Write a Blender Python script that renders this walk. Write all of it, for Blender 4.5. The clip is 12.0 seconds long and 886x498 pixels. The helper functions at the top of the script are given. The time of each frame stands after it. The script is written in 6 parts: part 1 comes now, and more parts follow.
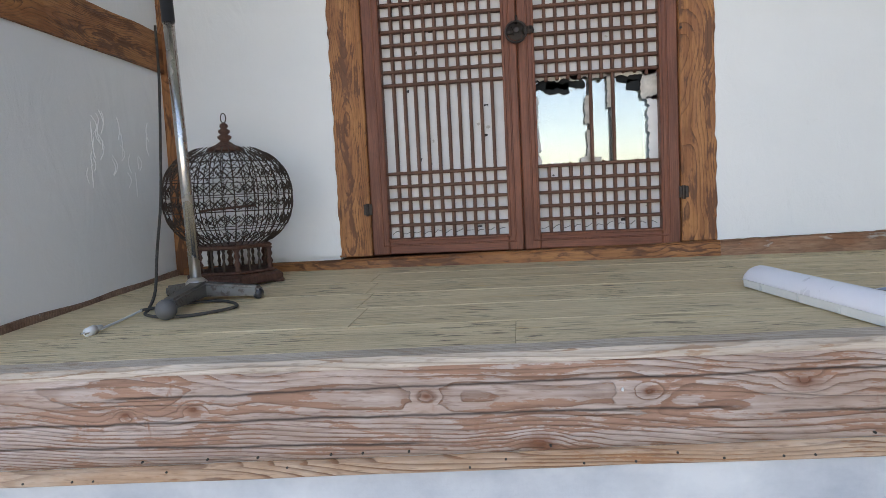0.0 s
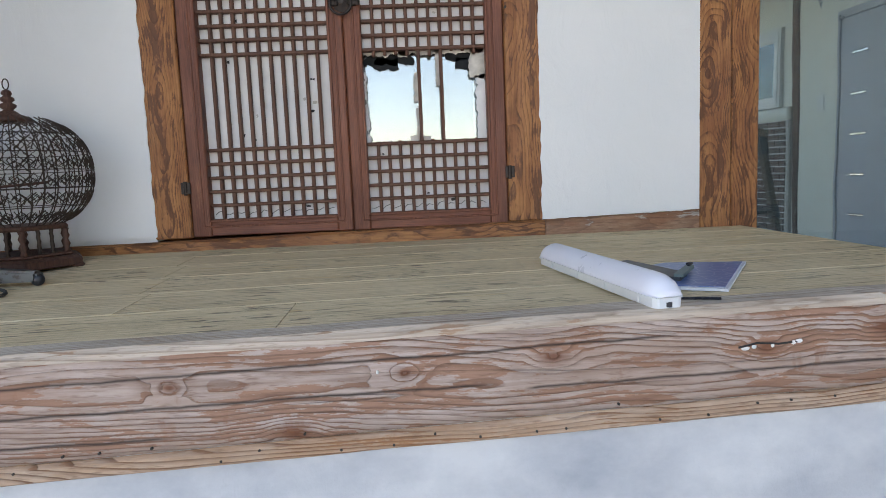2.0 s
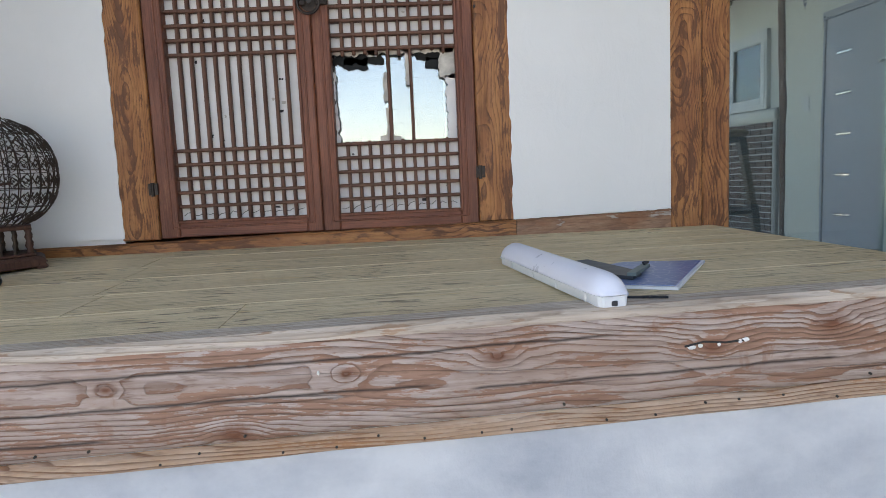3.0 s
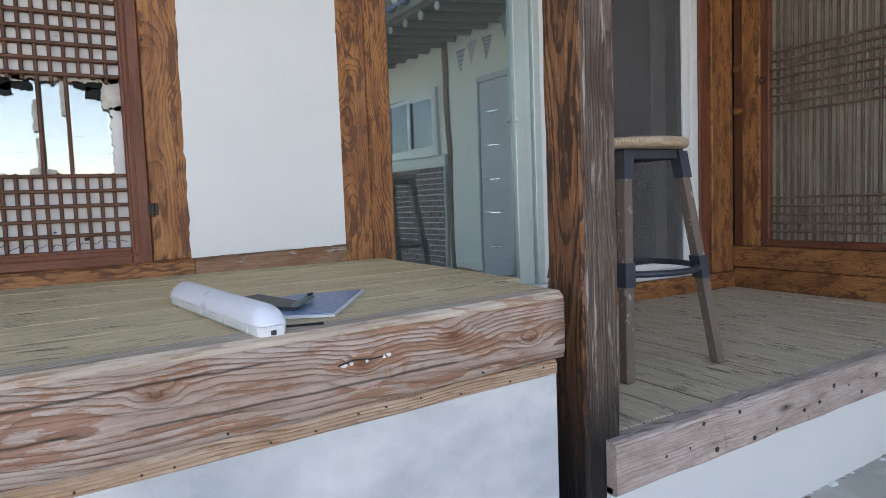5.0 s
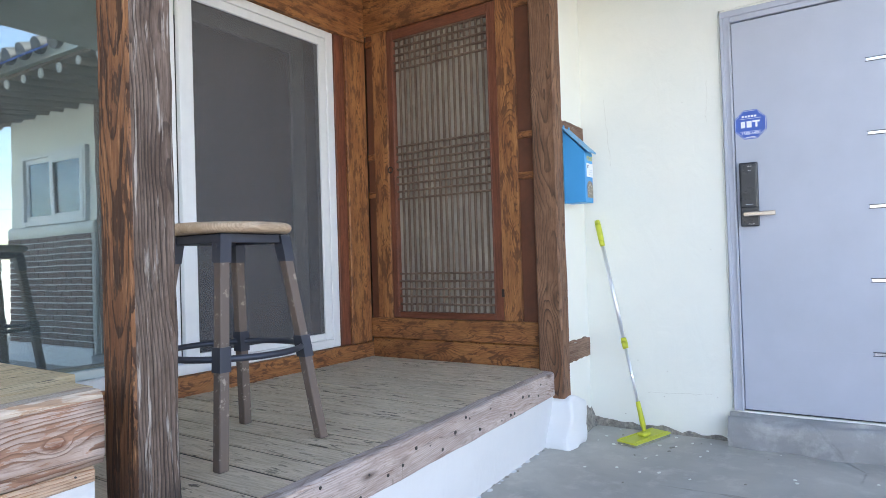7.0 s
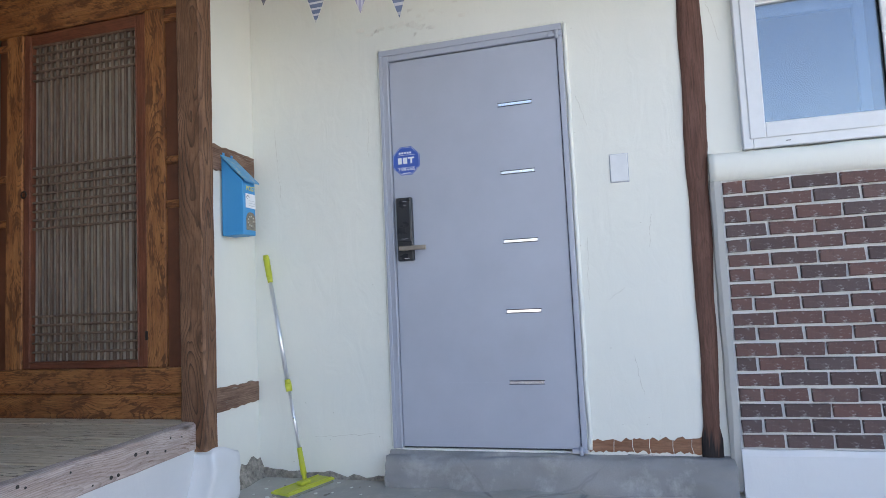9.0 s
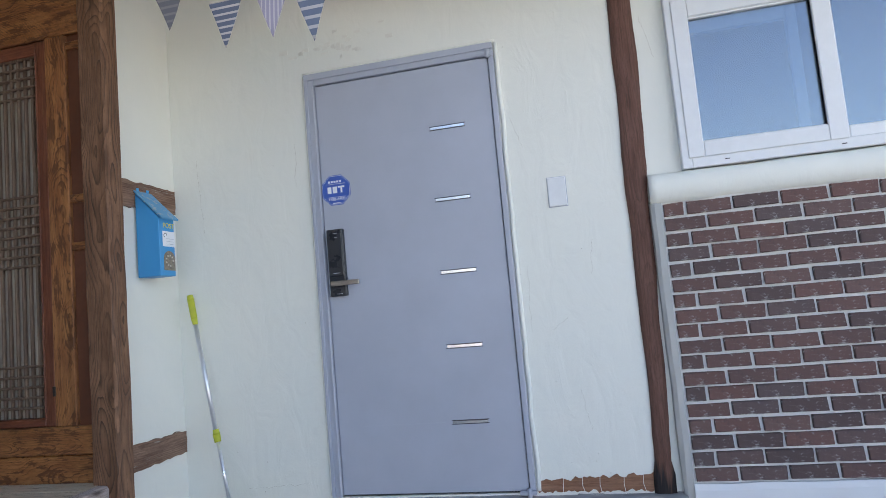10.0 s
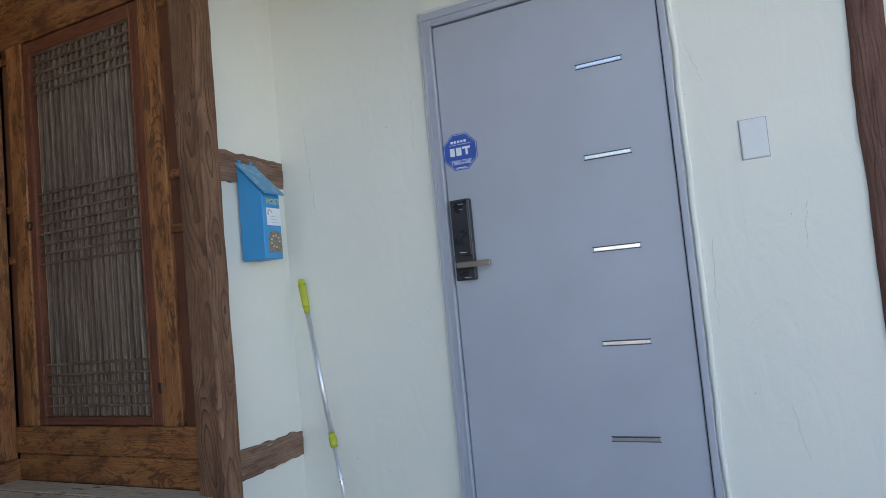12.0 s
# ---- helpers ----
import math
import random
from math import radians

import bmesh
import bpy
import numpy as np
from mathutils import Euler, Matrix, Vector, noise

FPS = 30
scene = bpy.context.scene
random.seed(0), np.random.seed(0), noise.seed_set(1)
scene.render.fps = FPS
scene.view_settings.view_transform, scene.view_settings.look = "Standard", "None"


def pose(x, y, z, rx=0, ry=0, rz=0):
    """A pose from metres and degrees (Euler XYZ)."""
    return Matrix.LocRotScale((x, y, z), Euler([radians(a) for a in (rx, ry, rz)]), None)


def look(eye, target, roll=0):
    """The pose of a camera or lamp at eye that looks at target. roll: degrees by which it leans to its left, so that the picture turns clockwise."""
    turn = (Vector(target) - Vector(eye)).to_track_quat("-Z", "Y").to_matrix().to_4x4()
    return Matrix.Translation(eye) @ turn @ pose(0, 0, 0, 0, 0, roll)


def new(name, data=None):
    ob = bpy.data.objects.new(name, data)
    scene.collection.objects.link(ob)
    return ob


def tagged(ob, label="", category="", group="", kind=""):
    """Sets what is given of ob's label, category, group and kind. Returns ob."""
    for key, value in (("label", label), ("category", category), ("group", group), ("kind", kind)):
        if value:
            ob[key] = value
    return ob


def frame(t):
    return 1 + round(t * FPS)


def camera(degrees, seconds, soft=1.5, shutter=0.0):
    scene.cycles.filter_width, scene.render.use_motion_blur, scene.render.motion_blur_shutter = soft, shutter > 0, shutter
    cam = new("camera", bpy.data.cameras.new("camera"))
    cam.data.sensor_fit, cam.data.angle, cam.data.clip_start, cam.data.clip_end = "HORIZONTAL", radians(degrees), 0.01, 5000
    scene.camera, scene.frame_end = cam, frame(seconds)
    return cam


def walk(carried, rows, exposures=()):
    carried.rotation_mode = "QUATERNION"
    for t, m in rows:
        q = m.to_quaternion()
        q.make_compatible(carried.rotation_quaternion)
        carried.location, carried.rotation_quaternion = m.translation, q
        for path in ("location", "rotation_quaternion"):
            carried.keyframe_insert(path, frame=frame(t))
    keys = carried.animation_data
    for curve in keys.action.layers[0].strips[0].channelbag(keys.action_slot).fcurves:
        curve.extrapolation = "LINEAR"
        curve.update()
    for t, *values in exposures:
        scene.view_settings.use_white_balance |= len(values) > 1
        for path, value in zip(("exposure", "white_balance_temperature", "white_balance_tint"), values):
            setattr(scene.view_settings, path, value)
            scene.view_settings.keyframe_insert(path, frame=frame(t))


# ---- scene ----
cam = camera(69.8, 12.0, soft=0.8)
PATH = [
    (0, (0.314, 0.156, 1.012), (0.073, 2.135, 0.854), -2.8),
    (0.5, (0.378, 0.186, 1.0), (0.234, 2.172, 0.812), -3.0),
    (1, (0.429, 0.202, 0.998), (0.369, 2.191, 0.79), -2.8),
    (1.5, (0.484, 0.213, 0.993), (0.484, 2.201, 0.775), -2.9),
    (2, (0.546, 0.221, 0.989), (0.617, 2.207, 0.763), -2.4),
    (2.5, (0.595, 0.228, 0.981), (0.677, 2.214, 0.762), -2.2),
    (2.7, (0.61, 0.233, 0.977), (0.683, 2.22, 0.756), -2.5),
    (4.5, (0.682, 0.153, 1.002), (1.28, 2.055, 0.84), -2.2),
    (5, (0.677, 0.121, 0.981), (1.642, 1.868, 0.837), -2.2),
    (5.5, (0.685, 0.086, 0.965), (1.93, 1.638, 0.76), -2.5),
    (6, (0.734, 0.064, 0.979), (2.202, 1.415, 0.837), -1.1),
    (6.5, (0.789, -0.015, 1.008), (2.332, 1.257, 0.988), -2.0),
    (7, (0.886, -0.107, 1.023), (2.541, 1.015, 1.056), -1.8),
    (7.5, (0.998, -0.153, 0.993), (2.8, 0.713, 1.038), -1.55),
    (7.7, (1.014, -0.148, 0.988), (2.865, 0.604, 1.032), -1.05),
    (9.3, (1.439, -0.725, 0.932), (3.372, -0.242, 1.108), -3.1),
    (9.5, (1.463, -0.726, 0.962), (3.408, -0.293, 1.139), -3.4),
    (10, (1.587, -0.792, 1.042), (3.529, -0.353, 1.227), -5.1),
    (10.5, (1.726, -0.778, 1.063), (3.644, -0.244, 1.256), -3.1),
    (11, (1.843, -0.761, 1.086), (3.717, -0.077, 1.227), -3.9),
    (11.5, (1.977, -0.671, 1.04), (3.816, 0.085, 1.256), -5.0),
    (12, (2.137, -0.588, 1.111), (3.95, 0.245, 1.243), -5.4),
]
walk(cam, [(t, look(eye, target, roll)) for t, eye, target, roll in PATH], exposures=[(0.0, 1.85, 7550, 17), (2.5, 1.82, 7550, 17), (4.5, 1.72, 7500, 17), (5.0, 1.83, 7450, 17), (5.5, 2.06, 7400, 18), (6.0, 2.33, 7250, 17), (7.0, 2.44, 7000, 17), (7.7, 2.12, 7000, 18), (9.3, 1.75, 6950, 18), (10.5, 1.55, 6900, 17), (12.0, 1.45, 6850, 14)])

# ---- world, sun ----
SUN_EL, SUN_AZ = radians(38), radians(38)
world = bpy.data.worlds.new("sky")
scene.world = world
world.use_nodes = True
wn = world.node_tree.nodes
sky = wn.new("ShaderNodeTexSky")
sky.sky_type, sky.sun_disc, sky.sun_elevation, sky.sun_rotation = "NISHITA", False, SUN_EL, SUN_AZ
sky.dust_density = 1.0
wn["Background"].inputs["Strength"].default_value = 0.15
world.node_tree.links.new(sky.outputs[0], wn["Background"].inputs["Color"])
sun_dir = Vector((math.sin(SUN_AZ) * math.cos(SUN_EL), math.cos(SUN_AZ) * math.cos(SUN_EL), math.sin(SUN_EL)))
sun = new("sun", bpy.data.lights.new("sun", "SUN"))
sun.data.energy, sun.data.angle, sun.data.color = 4.6, radians(0.53), (1.0, 0.93, 0.84)
sun.matrix_world = look(sun_dir * 30, (0, 0, 0))


# ---- materials ----
class Mat:
    """A node material with small shorthands."""

    def __init__(self, name):
        self.m = bpy.data.materials.new(name)
        self.m.use_nodes = True
        self.nt = self.m.node_tree
        self.b = self.nt.nodes["Principled BSDF"]
        self.co = self.nt.nodes.new("ShaderNodeTexCoord").outputs["Object"]

    def link(self, a, b):
        self.nt.links.new(a, b)

    def put(self, socket, v):
        if isinstance(v, (int, float, tuple)):
            socket.default_value = (*v, 1.0) if isinstance(v, tuple) and len(v) == 3 and socket.type == "RGBA" else v
        else:
            self.link(v, socket)

    def mapped(self, scale, co=None, rot=(0, 0, 0), offset=None):
        n = self.nt.nodes.new("ShaderNodeMapping")
        self.link(co or self.co, n.inputs["Vector"])
        n.inputs["Scale"].default_value = scale
        n.inputs["Rotation"].default_value = [radians(a) for a in rot]
        if offset is not None:
            self.put(n.inputs["Location"], offset)
        return n.outputs[0]

    def noise(self, co, scale, detail=4.0, rough=0.55, distort=0.0):
        n = self.nt.nodes.new("ShaderNodeTexNoise")
        self.link(co, n.inputs["Vector"])
        n.inputs["Scale"].default_value, n.inputs["Detail"].default_value = scale, detail
        n.inputs["Roughness"].default_value, n.inputs["Distortion"].default_value = rough, distort
        return n.outputs["Fac"]

    def voronoi(self, co, scale, feature="F1", out="Distance"):
        n = self.nt.nodes.new("ShaderNodeTexVoronoi")
        n.feature = feature
        self.link(co, n.inputs["Vector"])
        n.inputs["Scale"].default_value = scale
        return n.outputs[out]

    def math(self, op, a, b=0.0):
        n = self.nt.nodes.new("ShaderNodeMath")
        n.operation = op
        self.put(n.inputs[0], a), self.put(n.inputs[1], b)
        return n.outputs[0]

    def ramp(self, fac, stops, ease="LINEAR"):
        n = self.nt.nodes.new("ShaderNodeValToRGB")
        self.link(fac, n.inputs[0])
        e = n.color_ramp.elements
        n.color_ramp.interpolation = ease
        while len(e) < len(stops):
            e.new(0.5)
        for el, (p, c) in zip(e, stops):
            el.position = p
            el.color = (*c, 1) if isinstance(c, tuple) else (c, c, c, 1)
        return n.outputs[0]

    def mix(self, fac, a, b, blend="MIX"):
        n = self.nt.nodes.new("ShaderNodeMix")
        n.data_type, n.blend_type = "RGBA", blend
        self.put(n.inputs[0], fac), self.put(n.inputs[6], a), self.put(n.inputs[7], b)
        return n.outputs[2]

    def bump(self, height, strength, distance=0.01, normal=None):
        n = self.nt.nodes.new("ShaderNodeBump")
        n.inputs["Strength"].default_value, n.inputs["Distance"].default_value = strength, distance
        self.link(height, n.inputs["Height"])
        if normal is not None:
            self.link(normal, n.inputs["Normal"])
        return n.outputs[0]

    def done(self, colour, rough=0.6, normal=None, metal=0.0, spec=0.5):
        self.put(self.b.inputs["Base Color"], colour)
        self.put(self.b.inputs["Roughness"], rough)
        self.b.inputs["Metallic"].default_value = metal
        self.b.inputs["Specular IOR Level"].default_value = spec
        if normal is not None:
            self.link(normal, self.b.inputs["Normal"])
        return self.m


WOODS = set()


def wood(name, pale, mid, dark, axis="x", dens=130.0, line=0.6, wander=0.03, spread=0.06, patch=None, patch_at=0.55, patch_soft=0.03, patch_grain=(2.6, 12.0), follow=0.1, rough=0.6, fibre=0.4, bump=0.5, spec=0.4, knot=None, spots=(), knot_tone=(0.05, 0.02, 0.01), crack=0.0, run=0.7, extra=None):
    """Sawn timber: year rings about a wandering heart line cut by the faces and bent round knots, fine fibres, blotches, optional checks."""
    k = Mat(name)
    WOODS.add(name)
    info = k.nt.nodes.new("ShaderNodeObjectInfo").outputs["Random"]
    shift = k.nt.nodes.new("ShaderNodeCombineXYZ")
    for i in range(3):
        k.link(k.math("MULTIPLY", info, 17.3 + 9.1 * i), shift.inputs[i])
    off = k.off = shift.outputs[0]

    def grain(along, across):
        return k.mapped({"x": (along, across, across), "y": (across, along, across), "z": (across, across, along)}[axis], offset=off)

    sep = k.nt.nodes.new("ShaderNodeSeparateXYZ")
    k.link(k.co, sep.inputs[0])
    u, v = [sep.outputs[i] for i in {"x": (1, 2), "y": (0, 2), "z": (0, 1)}[axis]]
    second = k.math("FRACT", k.math("MULTIPLY", info, 37.7))
    heart = []
    for coord, rnd, seed in ((u, info, 0.0), (v, second, 5.0)):
        bend = k.math("MULTIPLY", k.math("SUBTRACT", k.noise(k.mapped((1, 1, 1), co=grain(run, 1.2), offset=(seed, seed, seed)), 1.6, 2.0, 0.5), 0.5), wander * 4)
        place = k.math("MULTIPLY", k.math("SUBTRACT", rnd, 0.5), spread * 2)
        heart.append(k.math("ADD", k.math("SUBTRACT", coord, place), bend))
    r = k.math("SQRT", k.math("ADD", k.math("MULTIPLY", heart[0], heart[0]), k.math("MULTIPLY", heart[1], heart[1])))
    phase = k.math("MULTIPLY", r, dens)
    phase = k.math("ADD", phase, k.math("MULTIPLY", k.noise(grain(4, 26), 1.0, 3.0), 0.9))
    d = None
    if spots:
        pos = k.nt.nodes.new("ShaderNodeSeparateXYZ")
        k.link(k.nt.nodes.new("ShaderNodeNewGeometry").outputs["Position"], pos.inputs[0])
        ragged = k.math("MULTIPLY", k.noise(grain(30, 50), 1.0, 3.0), 0.06)
        for x, z, size in spots:
            dx = k.math("MULTIPLY", k.math("SUBTRACT", pos.outputs["X"], x), 0.075 / size)
            dz2 = k.math("MULTIPLY", k.math("SUBTRACT", pos.outputs["Z"], z), 0.135 / size)
            one = k.math("ADD", k.math("MULTIPLY", k.math("SQRT", k.math("ADD", k.math("MULTIPLY", dx, dx), k.math("MULTIPLY", dz2, dz2))), 1.0), ragged)
            d = one if d is None else k.math("MINIMUM", d, one)
    elif knot:
        d = k.math("ADD", k.voronoi(grain(*knot), 1.0), k.math("MULTIPLY", k.noise(grain(9, 16), 1.0, 2), 0.06))
    if d is not None:
        phase = k.math("ADD", phase, k.math("MULTIPLY", k.ramp(d, [(0.0, 1.0), (0.12, 0.62), (0.26, 0.22), (0.48, 0.0)], "EASE"), 3.0))
    ring = k.math("FRACT", phase)
    late = k.ramp(ring, [(0.0, 0.0), (0.40, 0.06), (0.72, 0.45), (0.88, 1.0), (0.95, 1.0), (1.0, 0.0)])
    fib = k.noise(grain(5, 130), 1.0, 3.0, 0.65)
    blot = k.noise(grain(2.2, 8.0), 1.6, 7.0, 0.7)
    col = k.mix(k.ramp(blot, [(0.40, 0.0), (0.60, 1.0)]), pale, mid)
    if patch:
        area = k.math("ADD", k.noise(grain(*patch_grain), 1.6, 7.0, 0.68), k.math("MULTIPLY", k.math("SUBTRACT", late, 0.4), follow))
        col = k.mix(k.ramp(area, [(patch_at, 0.0), (patch_at + patch_soft, 0.85)]), col, patch)
    weight = k.ramp(k.noise(grain(1.2, 9), 1.3, 5.0, 0.65), [(0.32, 0.25), (0.62, 1.0)])
    col = k.mix(k.math("MULTIPLY", k.math("MULTIPLY", late, weight), line), col, dark)
    col = k.mix(k.math("MULTIPLY", k.ramp(fib, [(0.45, 0.0), (0.66, 1.0)]), fibre), col, dark)
    height = k.math("ADD", k.math("MULTIPLY", fib, 0.5), k.math("MULTIPLY", late, 0.5))
    if d is not None:
        col = k.mix(k.ramp(d, [(0.06, 0.85), (0.11, 0.4), (0.17, 0.0)]), col, knot_tone)
    if crack:
        line_n = k.noise(grain(0.22, 10), 1.9, 2.5, 0.45)
        gap = k.ramp(k.math("ABSOLUTE", k.math("SUBTRACT", line_n, 0.5)), [(0.0, 1.0), (0.0018, 0.8), (0.0036, 0.0)])
        keep = k.ramp(k.noise(grain(1.1, 6), 1.2, 2.0), [(0.48, 0.0), (0.54, crack)])
        gap = k.math("MULTIPLY", gap, keep)
        col = k.mix(gap, col, (0.02, 0.014, 0.01))
        height = k.math("SUBTRACT", height, k.math("MULTIPLY", gap, 1.8))
    pores = k.noise(grain(28, 210), 1.0, 2.0, 0.6)
    col = k.mix(k.ramp(pores, [(0.56, 0.0), (0.70, 0.45)]), col, dark)
    k.late, k.fib, k.grain = late, fib, grain
    if extra:
        col = extra(k, col)
    return k.done(col, k.ramp(fib, [(0.3, rough - 0.1), (0.7, min(1, rough + 0.15))]), k.bump(height, bump, 0.004), spec=spec)


def flecks(tone, along, across, at, share=0.8):
    """Short dark weather flecks lying along the grain, gathered in patches."""
    def add(k, col):
        fine = k.noise(k.mapped((along, across, 8), offset=k.off), 1.0, 4.0, 0.6)
        where = k.ramp(k.noise(k.mapped((1, 1, 1), offset=k.off), 3.2, 3.0), [(0.42, 0.12), (0.64, 1.0)])
        return k.mix(k.math("MULTIPLY", k.ramp(fine, [(at, 0.0), (at + 0.05, share)]), where), col, tone)
    return add


def char_foot(z0, z1, rub=0.5):
    """Tar-black scorched foot of a post with an uneven upper edge, worn through along the grain."""
    def add(k, col):
        sep = k.nt.nodes.new("ShaderNodeSeparateXYZ")
        k.link(k.nt.nodes.new("ShaderNodeNewGeometry").outputs["Position"], sep.inputs[0])
        wob = k.math("MULTIPLY", k.math("SUBTRACT", k.noise(k.mapped((40, 40, 1.6)), 1.0, 4.0), 0.5), 0.4)
        wob = k.math("ADD", wob, k.math("MULTIPLY", k.late, rub * (z1 - z0)))
        edge = k.math("ADD", sep.outputs["Z"], wob)
        return k.mix(k.ramp(k.math("DIVIDE", k.math("SUBTRACT", edge, z0), z1 - z0), [(0.0, 0.95), (1.0, 0.0)]), col, (0.012, 0.011, 0.011))
    return add


def streaks(tone, along, across, at, share=0.9):
    """Long split fibres of another tone running with the grain."""
    def add(k, col):
        n = k.noise(k.grain(along, across), 1.0, 5.0, 0.62)
        return k.mix(k.ramp(n, [(at, 0.0), (at + 0.07, share)]), col, tone)
    return add


def both(*steps):
    def add(k, col):
        for step in steps:
            col = step(k, col)
        return col
    return add


def long_checks(lines):
    """Long drying cracks: each runs from (x, z) to (x, z) along the beam, slightly wavy."""
    def add(k, col):
        pos = k.nt.nodes.new("ShaderNodeSeparateXYZ")
        k.link(k.nt.nodes.new("ShaderNodeNewGeometry").outputs["Position"], pos.inputs[0])
        wave = k.math("MULTIPLY", k.math("SUBTRACT", k.noise(k.mapped((5, 0, 0)), 1.0, 4.0), 0.5), 0.016)
        for (xa, za), (xb, zb) in lines:
            slope = (zb - za) / (xb - xa)
            mid_z = k.math("ADD", k.math("MULTIPLY", k.math("SUBTRACT", pos.outputs["X"], xa), slope), za)
            off_line = k.math("ABSOLUTE", k.math("SUBTRACT", k.math("ADD", pos.outputs["Z"], wave), mid_z))
            inside = k.ramp(k.math("DIVIDE", k.math("SUBTRACT", pos.outputs["X"], xa), xb - xa), [(0.0, 0.0), (0.03, 1.0), (0.97, 1.0), (1.0, 0.0)])
            col = k.mix(k.math("MULTIPLY", k.ramp(off_line, [(0.0006, 0.92), (0.0016, 0.0)]), inside), col, (0.03, 0.02, 0.015))
        return col
    return add


def plaster(name, base, tint, dirt, stain=0.4, cloud=1.7):
    k = Mat(name)
    big = k.noise(k.mapped((1, 1, 1.4)), cloud, 6.0, 0.62)
    trowel = k.noise(k.mapped((6, 6, 3)), 1.5, 5.0, 0.55, 0.8)
    grain = k.noise(k.co, 260, 2.0, 0.6)
    col = k.mix(k.ramp(big, [(0.35, 0.0), (0.7, 1.0)]), base, tint)
    spots = k.ramp(k.noise(k.mapped((1, 1, 0.7)), 22, 6.0, 0.7), [(0.68, 0.0), (0.76, stain)])
    col = k.mix(spots, col, dirt)
    n = k.bump(trowel, 0.35, 0.012)
    return k.done(col, 0.85, k.bump(grain, 0.18, 0.002, n), spec=0.25)


def plain(name, colour, rough=0.5, metal=0.0, vary=0.12, scale=18.0, bump=0.1, spec=0.5):
    k = Mat(name)
    n = k.noise(k.co, scale, 5.0, 0.6)
    low = tuple(c * (1 - vary) for c in colour)
    high = tuple(min(1, c * (1 + vary)) for c in colour)
    return k.done(k.mix(k.ramp(n, [(0.3, 0.0), (0.7, 1.0)]), low, high), k.ramp(n, [(0.3, max(0.03, rough - 0.06)), (0.7, min(1, rough + 0.08))]), k.bump(k.noise(k.co, scale * 6, 3), bump, 0.002), metal, spec)


def worn(name, colour, under, amount=0.55, rough=0.6, metal=0.0, scale=30.0):
    """Paint or metal worn through to another tone in patches."""
    k = Mat(name)
    n = k.noise(k.co, scale, 6.0, 0.7)
    return k.done(k.mix(k.ramp(n, [(amount, 0.0), (amount + 0.07, 1.0)]), colour, under), rough, k.bump(n, 0.3, 0.002), metal)


def coated_glass(name, tint, gloss, see, rough=0.0, haze=0.0):
    """Window glass with a reflective coat: a mirror share over tinted clear glass, washed by a pale haze."""
    k = Mat(name)
    nt = k.nt
    nt.nodes.remove(k.b)
    out = nt.nodes["Material Output"]
    clear, mirror, mixer = nt.nodes.new("ShaderNodeBsdfTransparent"), nt.nodes.new("ShaderNodeBsdfGlossy"), nt.nodes.new("ShaderNodeMixShader")
    clear.inputs[0].default_value = (*see, 1)
    mirror.inputs[0].default_value, mirror.inputs["Roughness"].default_value = (*tint, 1), rough
    fres = nt.nodes.new("ShaderNodeFresnel")
    fres.inputs["IOR"].default_value = 1.5
    wavy = k.bump(k.noise(k.co, 2.2, 2.0), 0.12, 0.004)
    k.link(wavy, mirror.inputs["Normal"])
    k.link(k.math("MAXIMUM", fres.outputs[0], gloss), mixer.inputs[0])
    k.link(clear.outputs[0], mixer.inputs[1]), k.link(mirror.outputs[0], mixer.inputs[2])
    # pale diffuse share painted in as haze that washes out the reflections
    film, hazed = nt.nodes.new("ShaderNodeBsdfDiffuse"), nt.nodes.new("ShaderNodeMixShader")
    film.inputs[0].default_value = (0.62, 0.66, 0.62, 1)
    k.put(hazed.inputs[0], k.math("MULTIPLY", k.ramp(k.noise(k.co, 2.6, 4.0), [(0.3, 0.6), (0.7, 1.0)]), haze))
    k.link(mixer.outputs[0], hazed.inputs[1]), k.link(film.outputs[0], hazed.inputs[2])
    k.link(hazed.outputs[0], out.inputs["Surface"])
    return k.m


# knots (x, z, radius) and long cracks of the high deck's edge beam
KNOTS = ((0.148, 0.682, 0.011), (0.512, 0.686, 0.012), (0.335, 0.600, 0.022), (1.285, 0.722, 0.020), (1.470, 0.690, 0.013), (-0.399, 0.652, 0.009), (-0.269, 0.664, 0.012), (1.09, 0.697, 0.016), (0.748, 0.699, 0.018))
CHECKS = (((-0.45, 0.681), (0.95, 0.724)), ((-0.75, 0.628), (0.66, 0.662)), ((-0.9, 0.585), (0.15, 0.60)), ((0.70, 0.650), (1.30, 0.668)))
AMBER = dict(pale=(0.42, 0.180, 0.062), mid=(0.27, 0.103, 0.037), dark=(0.085, 0.031, 0.013), patch=(0.118, 0.043, 0.018), patch_at=0.50, patch_soft=0.06, patch_grain=(5.0, 17), follow=0.08, dens=170, line=0.5, wander=0.03, spread=0.05, fibre=0.3, rough=0.55, bump=0.45, knot=(2.6, 8), knot_tone=(0.05, 0.018, 0.008), run=1.5)
M_AMBER_Z = wood("charred_amber_timber_upright", axis="z", **AMBER)
M_AMBER_X = wood("charred_amber_timber_level", axis="x", **AMBER)
M_AMBER_Y = wood("charred_amber_timber_cross", axis="y", **AMBER)
M_PALE_SILL = wood("faded_sill_timber", (0.42, 0.26, 0.17), (0.27, 0.125, 0.066), (0.09, 0.04, 0.022), axis="x", dens=110, line=0.7, patch=(0.60, 0.56, 0.50), patch_at=0.60)
RED = dict(pale=(0.225, 0.072, 0.036), mid=(0.145, 0.045, 0.024), dark=(0.05, 0.018, 0.011), dens=160, line=0.4, patch=(0.30, 0.13, 0.06), patch_at=0.66, fibre=0.4, rough=0.5, bump=0.25)
